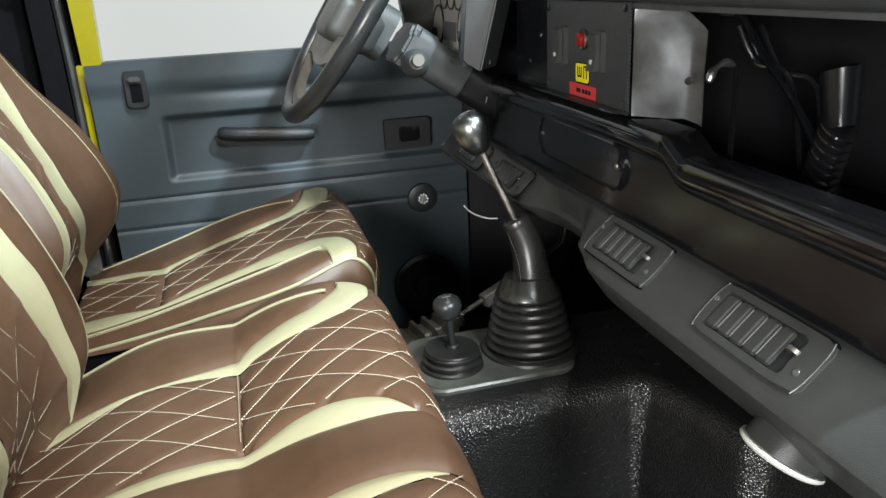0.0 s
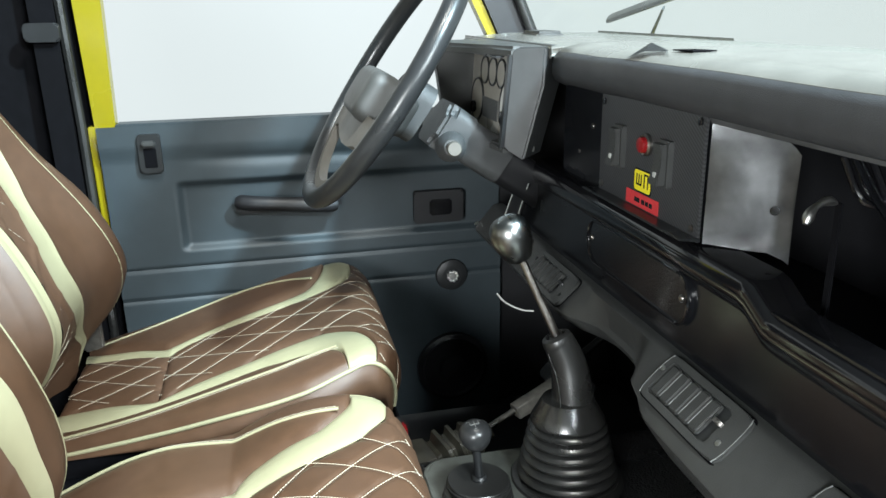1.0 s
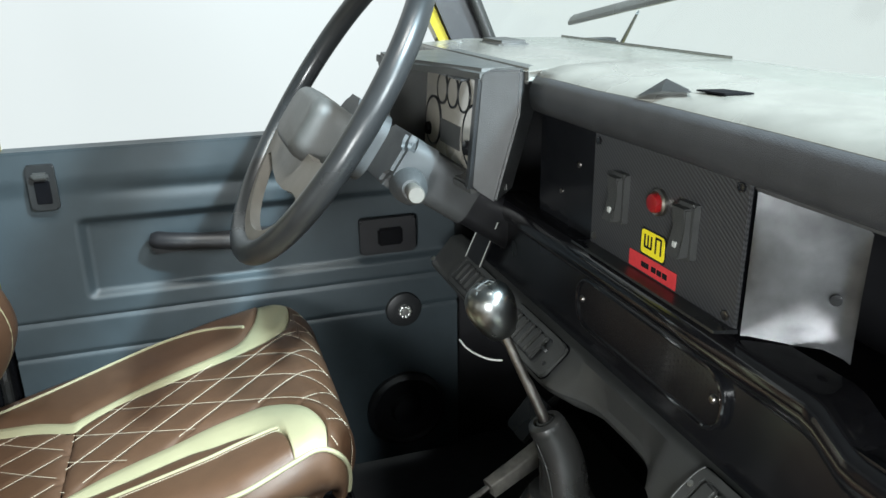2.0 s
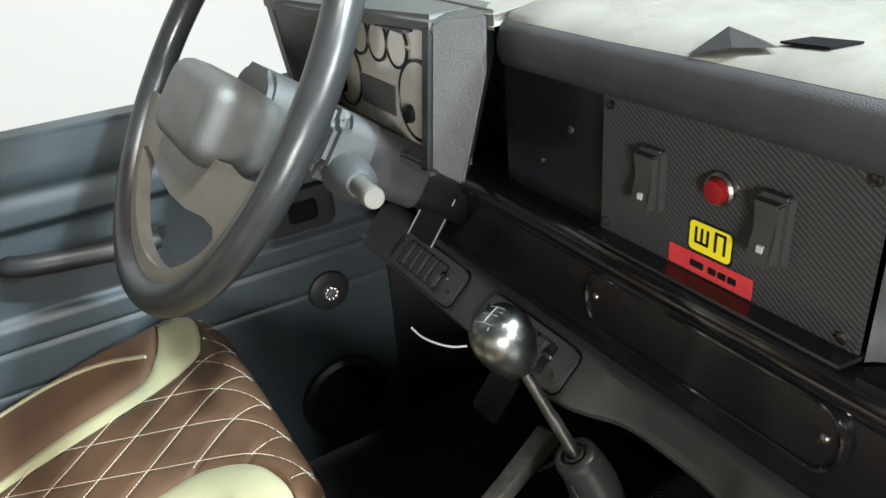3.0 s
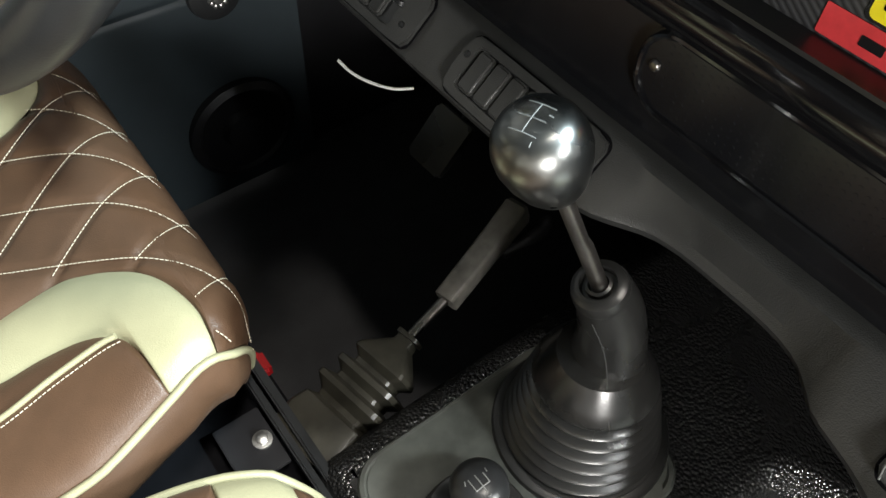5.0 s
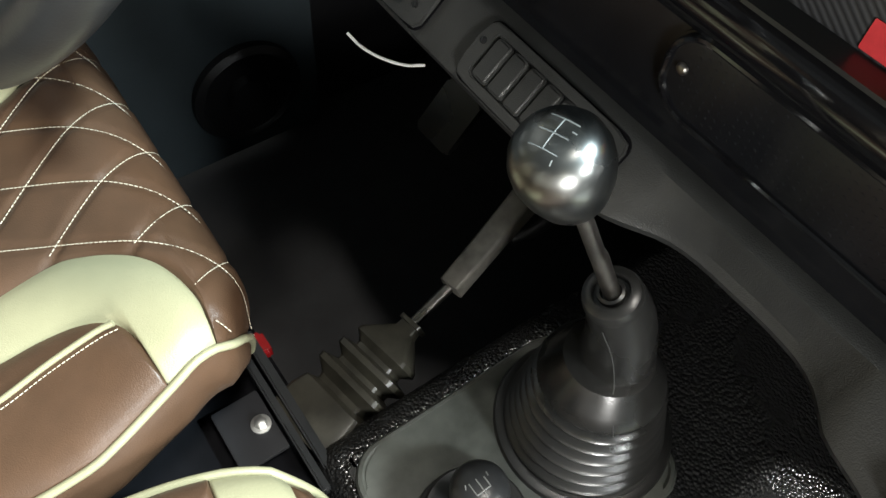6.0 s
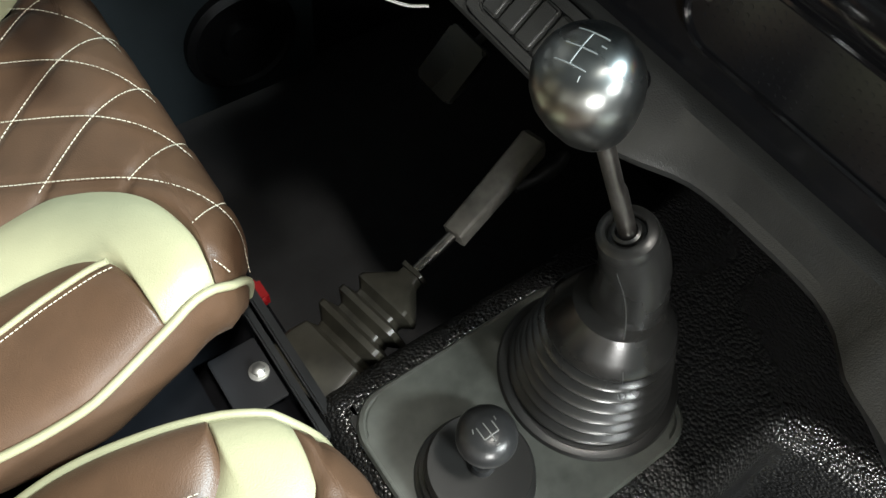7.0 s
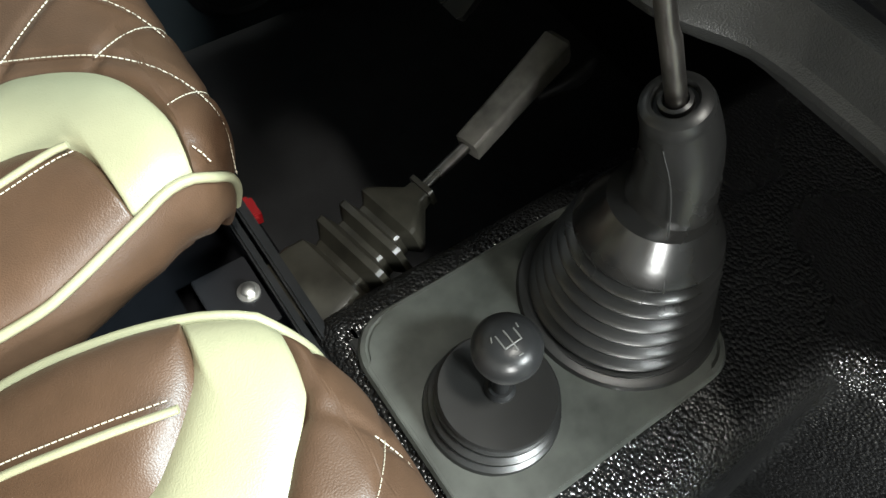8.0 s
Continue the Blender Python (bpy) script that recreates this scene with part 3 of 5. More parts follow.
# seat mounting bits in front of the seats
mount = thing("seat_mount", (0.09, 0.15, 0.383), "black seat mounting rail with bracket and bolt", "seat mount")
part("bracket", box(0.050, 0.097, 0.118, 0.185, 0.3845, 0.388, 0.001), DULL, mount, "grey steel bracket")
part("bolt", join(spin([(0.0095, 0), (0.0095, 0.002), (0.0065, 0.0025)], 24, Matrix.Translation((0.085, 0.151, 0.388))), spin([(0.0062, 0), (0.0062, 0.005), (0.004, 0.0062)], 6, Matrix.Translation((0.085, 0.151, 0.390)))), STEEL, mount, "zinc plated flange bolt")
part("rail", box(0.100, 0.108, 0.062, 0.245, 0.384, 0.396, 0.002), SMOOTH, mount)
part("rail", box(0.112, 0.122, 0.062, 0.245, 0.378, 0.392, 0.002), SMOOTH, mount)
buckle = single("buckle_button", box(0.116, 0.132, 0.218, 0.246, 0.358, 0.380, 0.004), RED, "small red buckle button under the seat edge", "belt buckle")

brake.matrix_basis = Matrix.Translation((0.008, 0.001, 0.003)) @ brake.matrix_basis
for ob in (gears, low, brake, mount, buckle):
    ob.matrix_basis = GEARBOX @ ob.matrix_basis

# pedals and cable in the driver's footwell
for px, py, pz in ((0.468, 0.385, 0.350),):
    ped = thing("pedal", (px + 0.05, py, pz), "black rubber-faced foot pedal on a steel arm", "pedal")
    part("pad", prism(rounded(0.062, 0.080, 0.006), 0.012, axis((px, py, pz), (-0.75, -0.1, 0.65), (0, 1, 0)), 0.003), RUBBER, ped, "ribbed rubber pad")
    part("arm", tube([(px + 0.01, py, pz), (px + 0.09, py, pz + 0.06), (px + 0.12, py, pz + 0.25)], 0.008, 8), DULL, ped)
cable = single("loose_cable", tube(spline([(0.344, 0.424, 0.510), (0.350, 0.406, 0.502), (0.361, 0.386, 0.497), (0.378, 0.366, 0.494), (0.396, 0.353, 0.495)], 24), 0.0018, 8), WHITE, "thin white cable hanging under the dash", "cable")


# ---- seats ----
def lay(S, s, y, h):
    """The point h above the upholstery surface S at (s, y)."""
    p = S(s, y)
    n = (S(s + 0.002, y) - S(s - 0.002, y)).cross(S(s, y + 0.002) - S(s, y - 0.002))
    n = n.normalized()
    return p + n * h


def seam(d, w=0.005):
    return math.exp(-(d / w) ** 2)


def panel(name, parent, S, s0, s1, lo, hi, mat, nu, nv, puff, quilt=None, label="", ends=False):
    """One sewn piece of cover between two seams, full in the middle; quilt gives a pair of line spacings."""
    def fn(u, v):
        s = s0 + (s1 - s0) * u
        a, b = lo(s), hi(s)
        y = a + (b - a) * v
        w = abs(b - a)
        d = min(v, 1 - v) * w
        h = puff * (1 - math.exp(-d / 0.012)) - 0.0015
        if ends:
            h = (h + 0.0015) * (1 - math.exp(-min(u, 1 - u) * abs(s1 - s0) / 0.008)) - 0.0015
        if quilt:
            for k, pitch, y0 in quilt:
                q = (y - y0 + k * s) / pitch
                h -= min(0.0024, puff * 0.4) * seam(abs(q - round(q)) * pitch / math.hypot(1, k), 0.005)
        return lay(S, s, y, h)
    return part(name, sheet(fn, nu, nv), mat, parent, label, 80)


def thread(parent, S, runs, h=0.0012, size=0.00042, dash=0.0030, gap=0.0011):
    """Rows of stitches along runs of (s, y) points: short raised dashes, one part."""
    verts, faces = [], []
    for run in runs:
        pts = [lay(S, s, y, h) for s, y in run]
        dist = [0.0]
        for a, b in zip(pts, pts[1:]):
            dist.append(dist[-1] + (b - a).length)

        def at(d, pts=pts, dist=dist):
            i = min(max(int(np.searchsorted(dist, d)) - 1, 0), len(pts) - 2)
            return pts[i].lerp(pts[i + 1], (d - dist[i]) / max(dist[i + 1] - dist[i], 1e-9))

        t = 0.0
        while t + dash < dist[-1]:
            p, q = at(t), at(t + dash)
            d = (q - p).normalized()
            side = d.cross(Vector((0.3, 0.2, 1))).normalized() * size
            up = side.cross(d).normalized() * size
            i = len(verts)
            verts += [p - side - up, p + side - up, p + up * 0.6, q - side - up, q + side - up, q + up * 0.6]
            faces += [(i, i + 3, i + 5, i + 2), (i + 1, i + 2, i + 5, i + 4), (i, i + 2, i + 1), (i + 3, i + 4, i + 5)]
            t += dash + gap
    me = bpy.data.meshes.new("stitching")
    me.from_pydata([tuple(v) for v in verts], [], faces)
    me.materials.append(THREAD)
    ob = new("stitching", me)
    ob.parent = parent
    if parent.parent is None:
        ob.matrix_parent_inverse = parent.matrix_basis.inverted()
    tagged(ob, "cream diamond stitching", kind="stuff")
    return ob


def quilt_runs(s0, s1, lo, hi, quilt, step=0.006):
    """The stitch lines of a diamond quilt inside its outline."""
    runs = []
    for k, pitch, y0 in quilt:
        for n in range(-24, 25):
            run, s = [], s0
            while s <= s1:
                y = y0 + n * pitch - k * s
                if lo(s) + 0.003 < y < hi(s) - 0.003:
                    run.append((s, y))
                else:
                    if len(run) > 1:
                        runs.append(run)
                    run = []
                s += step
            if len(run) > 1:
                runs.append(run)
    return runs


def along(f, s0, s1, off=0.0, n=40):
    return [(s0 + (s1 - s0) * i / n, f(s0 + (s1 - s0) * i / n) + off) for i in range(n + 1)]


def piping(parent, S, pts, r=0.0035, h=0.001, mat=None):
    return part("piping", tube([lay(S, s, y, h) for s, y in pts], r, 8), mat or CREAM, parent, "cream piping", 80)


PROFILE = [(-0.46, -0.46, 0.395), (-0.30, -0.30, 0.431), (-0.15, -0.15, 0.476), (-0.03, -0.03, 0.512), (0.03, 0.03, 0.530), (0.06, 0.059, 0.5335), (0.09, 0.085, 0.524), (0.12, 0.103, 0.501), (0.16, 0.111, 0.463), (0.20, 0.108, 0.424), (0.245, 0.098, 0.380)]
PX, PZ = curve([(a, b) for a, b, c in PROFILE]), curve([(a, c) for a, b, c in PROFILE])
# the bench is crowned in front of its cross seam
BENCH_Z = curve([(-0.46, 0.380), (-0.38, 0.412), (-0.33, 0.432), (-0.29, 0.445), (-0.24, 0.455), (-0.20, 0.459), (-0.16, 0.462), (-0.145, 0.464), (-0.12, 0.477), (-0.075, 0.499), (-0.03, 0.514), (0.02, 0.522), (0.05, 0.521), (0.07, 0.515), (0.09, 0.503), (0.12, 0.481), (0.16, 0.446), (0.20, 0.408), (0.245, 0.370)])


BENCH_X = lambda s: PX(s) if s < 0.06 else 0.059 + (PX(s) - 0.059) * 0.62


def cushion_surface(dx, inner, outer, corner, height, reach):
    """Surface of a cushion whose sides are inner (low y) and outer (high y) functions of s."""
    def S(s, y):
        a, b = inner(s), outer(s)
        x, z = reach(s) + dx, height(s)
        for d in (y - a, b - y):
            d = max(d, 0)
            z -= 0.010 * math.exp(-d / 0.010)
            if s > 0.03:
                x -= min((s - 0.03) / 0.08, 1) * corner * math.exp(-(d / 0.03) ** 2)
        return Vector((x, y, z))
    return S


def side_wall(parent, S, edge, sign, s0, s1, z0=0.39):
    def fn(u, v):
        s = s0 + (s1 - s0) * u
        p = lay(S, s, edge(s), 0.0)
        x = p.x - 0.03 * v * min(max((s - 0.02) / 0.1, 0), 1)
        low = z0 - (z0 - 0.388) * min(max(-s / 0.2, 0), 1)
        return (x, p.y + sign * (0.020 * math.sin(math.pi * min(v * 1.2, 1)) - 0.02 * v), p.z + (low - p.z) * v)
    return part("side_panel", sheet(fn, 50, 10), BROWN, parent, "", 80)


# driver's seat
C = 0.405
d_edge = curve([(-0.46, 0.225), (-0.312, 0.194), (-0.221, 0.168), (-0.108, 0.138), (-0.05, 0.130), (-0.026, 0.133), (0.023, 0.144), (0.05, 0.151), (0.073, 0.1545), (0.094, 0.156), (0.12, 0.167), (0.15, 0.179), (0.20, 0.193), (0.25, 0.199)])
d_q = curve([(-0.46, 0.350), (-0.415, 0.338), (-0.361, 0.322), (-0.30, 0.289), (-0.285, 0.285), (-0.27, 0.288), (-0.235, 0.295), (-0.193, 0.298), (-0.135, 0.298), (-0.084, 0.302), (-0.04, 0.301), (-0.006, 0.296), (0.014, 0.285), (0.032, 0.272), (0.05, 0.255), (0.064, 0.234), (0.0735, 0.204), (0.0765, 0.179), (0.0775, 0.156)])
d_c = curve([(-0.46, 0.290), (-0.408, 0.275), (-0.279, 0.265), (-0.191, 0.258), (-0.109, 0.255), (-0.076, 0.247), (-0.043, 0.242), (-0.01, 0.231), (0.011, 0.212), (0.019, 0.188), (0.0215, 0.163), (0.0225, 0.145)])
d_pipe = curve([(-0.44, 0.245), (-0.25, 0.225), (-0.087, 0.212), (-0.04, 0.2135), (0.0, 0.212), (0.013, 0.209)])
far_edge = curve([(-0.46, 0.655), (-0.331, 0.672), (-0.225, 0.676), (-0.111, 0.676), (-0.054, 0.672), (0.02, 0.655), (0.06, 0.645), (0.0775, 0.642), (0.12, 0.632), (0.15, 0.619), (0.20, 0.605), (0.25, 0.600)])
far_q = curve([(-0.46, 0.560), (-0.422, 0.539), (-0.351, 0.507), (-0.295, 0.467), (-0.285, 0.464), (-0.275, 0.473), (-0.227, 0.491), (-0.17, 0.492), (-0.09, 0.490), (-0.027, 0.489), (0.014, 0.492), (0.026, 0.495), (0.048, 0.508), (0.060, 0.525), (0.067, 0.548), (0.072, 0.570), (0.076, 0.600), (0.0775, 0.641)])
far_c = curve([(-0.46, 0.595), (-0.43, 0.576), (-0.357, 0.543), (-0.30, 0.502), (-0.29, 0.500), (-0.28, 0.504), (-0.222, 0.516), (-0.145, 0.524), (-0.067, 0.523), (-0.028, 0.528), (-0.010, 0.545), (-0.001, 0.564), (0.006, 0.579), (0.015, 0.612), (0.0225, 0.654)])
far_pipe = curve([(-0.44, 0.605), (-0.369, 0.620), (-0.272, 0.640), (-0.166, 0.645), (-0.10, 0.632), (-0.053, 0.606), (-0.02, 0.578), (-0.006, 0.565)])


def mirror(f, c):
    return lambda s: 2 * c - f(s)


D = cushion_surface(0.0, d_edge, far_edge, 0.014, PZ, PX)
D_SEAM = -0.286
QD = ((-0.62, 0.0735, 0.3805), (0.74, 0.0735, 0.454))
QDR = ((-0.40, 0.0735, 0.589), (0.85, 0.0735, 0.088))
seat = thing("driver_seat", (-0.1, C, 0.385), "brown leather driver seat with cream stripes and diamond stitching", "car seat")
cush = part("cushion", join(box(-0.44, 0.02, 0.225, 0.605, 0.3445, 0.385, 0.003), box(-0.20, 0.02, 0.215, 0.605, 0.380, 0.42, 0.004), box(-0.20, 0.088, 0.195, 0.625, 0.418, 0.428, 0.004)), MATBLACK, seat, "brown quilted leather seat cushion")
s_end, s_bol = 0.0778, 0.0228
d_lo = lambda s: d_q(s) if s < s_end else d_edge(s)
d_hi = lambda s: far_q(s) if s < s_end else far_edge(s)
panel("quilted_panel", cush, D, D_SEAM + 0.0003, 0.200, d_lo, d_hi, BROWN, 260, 90, 0.008, QD, "brown diamond-quilted leather", True)
panel("rear_panel", cush, D, -0.46, D_SEAM - 0.0003, d_q, far_q, BROWN, 90, 60, 0.008, QDR, "", True)
for edge, inner, seam_c, line, sign in ((d_edge, d_q, d_c, d_pipe, -1), (far_edge, far_q, far_c, far_pipe, 1)):
    outer = lambda s, g=seam_c, e=edge: g(s) if s < s_bol else e(s)
    panel("cream_stripe", cush, D, -0.46, s_end, outer, inner, CREAM, 320, 12, 0.006, None, "cream leather stripe hooked round the front")
    panel("bolster_panel", cush, D, -0.46, s_bol, edge, outer, BROWN, 300, 16, 0.010)
    piping(cush, D, along(edge, -0.44, 0.19, 0, 60), 0.0036)
    piping(cush, D, along(line, -0.43, 0.012 if sign < 0 else -0.008, 0, 60), 0.0026, 0.0085)
side_wall(cush, D, d_edge, -1, -0.46, 0.200, 0.424)
side_wall(cush, D, far_edge, 1, -0.46, 0.200, 0.424)
runs = quilt_runs(D_SEAM + 0.002, 0.195, d_lo, d_hi, QD) + quilt_runs(-0.455, D_SEAM - 0.002, d_q, far_q, QDR)
thread(cush, D, runs, 0.0047)
thread(cush, D, [along(d_pipe, -0.43, 0.014, -0.0068), along(far_pipe, -0.43, -0.008, 0.007)], 0.0088)

# bench beside it
b_edge = curve([(-0.46, 0.085), (-0.27, 0.101), (-0.14, 0.106), (-0.078, 0.101), (-0.014, 0.084), (0.026, 0.069), (0.055, 0.055), (0.073, 0.045), (0.09, 0.038), (0.12, 0.030), (0.16, 0.024), (0.25, 0.018)])
b_q = curve([(-0.46, -0.100), (-0.377, -0.088), (-0.337, -0.076), (-0.275, -0.067), (-0.209, -0.075), (-0.155, -0.087), (-0.145, -0.090), (-0.136, -0.086), (-0.12, -0.078), (-0.079, -0.075), (-0.029, -0.072), (0.018, -0.056), (0.037, -0.036), (0.053, -0.018), (0.065, 0.001), (0.0715, 0.023), (0.0735, 0.0445)])
b_c = curve([(-0.46, -0.060), (-0.378, -0.052), (-0.325, -0.054), (-0.243, -0.061), (-0.155, -0.051), (-0.145, -0.049), (-0.136, -0.036), (-0.12, -0.026), (-0.074, -0.016), (-0.033, -0.010), (-0.014, 0.004), (0.003, 0.021), (0.012, 0.033), (0.0175, 0.049), (0.0195, 0.0705)])
b_n = curve([(-0.46, -0.296), (-0.321, -0.291), (-0.276, -0.288), (-0.229, -0.286), (-0.175, -0.288), (-0.145, -0.297), (-0.125, -0.299), (-0.109, -0.296), (-0.081, -0.292), (-0.04, -0.294), (-0.001, -0.306), (0.028, -0.324), (0.053, -0.355)])
b_o = curve([(-0.46, -0.324), (-0.292, -0.312), (-0.228, -0.312), (-0.163, -0.314), (-0.137, -0.32), (-0.111, -0.327), (-0.072, -0.338), (-0.034, -0.348), (0.004, -0.353), (0.053, -0.358)])
b_p = curve([(-0.46, -0.426), (-0.3, -0.441), (-0.16, -0.456), (-0.084, -0.455), (-0.027, -0.458), (0.017, -0.465), (0.057, -0.479)])
b_r = curve([(-0.46, -0.456), (-0.3, -0.474), (-0.16, -0.491), (-0.043, -0.487), (0.002, -0.484), (0.057, -0.481)])
b_out = lambda s: -0.695
B = cushion_surface(-0.004, b_out, b_edge, 0.006, BENCH_Z, BENCH_X)
B_SEAM = -0.1445
QB = ((-0.72, 0.0695, 0.018), (0.72, 0.0695, -0.188))
QBR = ((-0.42, 0.0695, -0.025), (0.72, 0.0695, -0.188))
bench = thing("bench_seat", (-0.1, -0.3, 0.385), "brown leather bench seat with cream stripes and diamond stitching", "car seat")
bcush = part("cushion", box(-0.44, 0.07, -0.68, 0.03, 0.3445, 0.372, 0.005), MATBLACK, bench, "brown quilted leather bench cushion")
b_hi = lambda s: b_q(s) if s < 0.0738 else b_edge(s)
panel("quilted_panel", bcush, B, B_SEAM + 0.0003, 0.245, b_n, b_hi, BROWN, 240, 90, 0.008, QB, "brown diamond-quilted leather", True)
panel("rear_panel", bcush, B, -0.46, B_SEAM - 0.0003, b_n, b_q, BROWN, 200, 70, 0.008, QBR, "", True)
panel("cream_stripe", bcush, B, -0.46, 0.0736, b_q, lambda s: b_c(s) if s < 0.0195 else b_edge(s), CREAM, 330, 12, 0.006, None, "cream leather stripe hooked round the front")
panel("bolster_panel", bcush, B, -0.46, 0.0198, b_c, b_edge, BROWN, 300, 16, 0.010)
panel("cream_stripe", bcush, B, -0.46, 0.053, b_o, b_n, CREAM, 300, 8, 0.005)
panel("plain_panel", bcush, B, -0.46, 0.245, b_p, b_o, BROWN, 330, 30, 0.008)
panel("cream_stripe", bcush, B, -0.46, 0.057, b_r, b_p, CREAM, 70, 8, 0.005)
panel("quilted_panel", bcush, B, -0.46, 0.245, b_out, b_r, BROWN, 110, 50, 0.008, QB)
piping(bcush, B, along(b_edge, -0.44, 0.2, 0, 60), 0.0036)
b_line = curve([(-0.44, 0.070), (-0.36, 0.079), (-0.25, 0.082), (-0.115, 0.053), (-0.053, 0.033), (-0.002, 0.017)])
piping(bcush, B, along(b_line, -0.42, -0.001, 0, 40), 0.0026, 0.0085)
side_wall(bcush, B, b_edge, 1, -0.46, 0.245, 0.370)
runs = [[p for p in run if p[0] < 0.03 or p[1] < -0.045] for run in quilt_runs(B_SEAM + 0.002, 0.120, b_n, b_hi, QB)]
runs = [run for run in runs if len(run) > 1] + quilt_runs(-0.455, B_SEAM - 0.002, b_n, b_q, QBR) + quilt_runs(-0.455, 0.24, b_out, b_r, QB)
runs += [[(0.120, -0.045 - 0.03 * i) for i in range(10)], [(B_SEAM, b_q(B_SEAM) - 0.004 - 0.018 * i) for i in range(11)]]
thread(bcush, B, runs, 0.0047)
thread(bcush, B, [along(b_line, -0.42, -0.001, 0.0068)], 0.0088)


# backrests
def back_surface(front, inner, outer, hollow=0.05, near=1.0):
    """A backrest whose side bolsters stand forward to front(z) and whose middle is hollow."""
    def S(s, y):
        a, b = inner(s), outer(s)
        x = front(s) - hollow
        for d, full in ((y - a, near), (b - y, 1.0)):
            d = max(d, 0)
            x += full * hollow * math.exp(-(max(d - 0.05, 0) / 0.07) ** 2) - 0.075 * math.exp(-(d / 0.016) ** 1.5)
        return Vector((x, y, s))
    return S


QBACK = ((0.62, 0.0735, -0.05), (-1.3, 0.085, 0.42))
e_front = curve([(0.38, -0.475), (0.44, -0.448), (0.51, -0.386), (0.575, -0.356), (0.63, -0.360), (0.73, -0.402), (0.83, -0.472), (1.0, -0.56), (1.10, -0.61)])
e_out = curve([(0.38, 0.56), (0.45, 0.590), (0.52, 0.608), (0.60, 0.612), (0.70, 0.602), (0.80, 0.580), (0.95, 0.54), (1.10, 0.50)])
e_in = mirror(e_out, C)
DB = back_surface(e_front, e_in, e_out, 0.05, 0.0)
e_c = curve([(0.38, 0.53), (0.46, 0.512), (0.52, 0.450), (0.58, 0.400), (0.65, 0.379), (0.70, 0.393), (0.745, 0.409), (0.79, 0.443), (0.835, 0.456), (1.10, 0.47)])
e_q = curve([(0.38, 0.522), (0.46, 0.500), (0.52, 0.410), (0.58, 0.335), (0.638, 0.305), (0.715, 0.329), (0.79, 0.392), (0.835, 0.405), (1.10, 0.42)])
e_pipe = curve([(0.40, 0.548), (0.452, 0.5535), (0.53, 0.549), (0.58, 0.540), (0.657, 0.531), (0.745, 0.515), (0.81, 0.511), (1.09, 0.47)])
n_q, n_c = (lambda s: e_in(s) + 0.055), (lambda s: e_in(s) + 0.030)
dback = part("backrest", box(-0.72, -0.54, 0.22, 0.58, 0.40, 1.0, 0.03), BROWN, seat, "brown leather backrest with cream stripes")
panel("quilted_panel", dback, DB, 0.38, 1.10, n_q, e_q, BROWN, 100, 40, 0.0045, QBACK)
for lo, hi, mat, nm in ((e_q, e_c, CREAM, "cream_stripe"), (n_c, n_q, CREAM, "cream_stripe"), (e_c, e_out, BROWN, "bolster_panel"), (e_in, n_c, BROWN, "bolster_panel")):
    panel(nm, dback, DB, 0.38, 1.10, lo, hi, mat, 80, 10 if mat is CREAM else 34, 0.005)
piping(dback, DB, along(e_pipe, 0.40, 1.09, 0, 40), 0.003, 0.006)
thread(dback, DB, quilt_runs(0.40, 1.09, n_q, e_q, QBACK), 0.0012)
hinge = part("hinge", box(-0.47, -0.43, 0.60, 0.612, 0.40, 0.47, 0.004), DARK_STEEL, seat, "dark steel recliner hinge")

f_front = curve([(0.38, -0.395), (0.43, -0.377), (0.49, -0.353), (0.55, -0.355), (0.625, -0.374), (0.71, -0.404), (0.77, -0.432), (0.90, -0.50), (1.05, -0.57)])
f_out = curve([(0.38, 0.00), (0.44, 0.035), (0.52, 0.062), (0.60, 0.070), (0.72, 0.066), (0.85, 0.055), (1.05, 0.03)])
f_in = lambda s: -0.70
BB = back_surface(f_front, f_in, f_out)
f_c = curve([(0.38, -0.062), (0.396, -0.0555), (0.443, -0.034), (0.544, -0.0296), (0.62, -0.0216), (0.685, -0.0295), (1.05, -0.05)])
f_q = curve([(0.38, -0.067), (0.417, -0.052), (0.497, -0.0572), (0.581, -0.0642), (0.646, -0.0682), (1.05, -0.09)])
f_n = curve([(0.38, -0.22), (0.46, -0.245), (0.54, -0.27), (0.72, -0.30), (1.05, -0.31)])
f_o = curve([(0.38, -0.25), (0.46, -0.285), (0.54, -0.31), (0.72, -0.345), (1.05, -0.355)])
bback = part("backrest", box(-0.70, -0.52, -0.68, 0.03, 0.40, 0.95, 0.03), BROWN, bench, "brown leather bench backrest with cream stripes")
panel("quilted_panel", bback, BB, 0.38, 1.05, f_n, f_q, BROWN, 100, 60, 0.0045, QBACK)
panel("cream_stripe", bback, BB, 0.38, 1.05, f_q, f_c, CREAM, 60, 8, 0.006)
panel("cream_stripe", bback, BB, 0.38, 1.05, f_o, f_n, CREAM, 60, 8, 0.006)
panel("plain_panel", bback, BB, 0.38, 1.05, f_in, f_o, BROWN, 60, 30, 0.006)
panel("bolster_panel", bback, BB, 0.38, 1.05, f_c, f_out, BROWN, 80, 36, 0.006)
piping(bback, BB, along(lambda s: f_out(s) - 0.040 - 0.3 * max(0.48 - s, 0), 0.40, 1.04, 0, 40), 0.003, 0.006)
thread(bback, BB, quilt_runs(0.40, 1.04, f_n, f_q, QBACK), 0.0012)


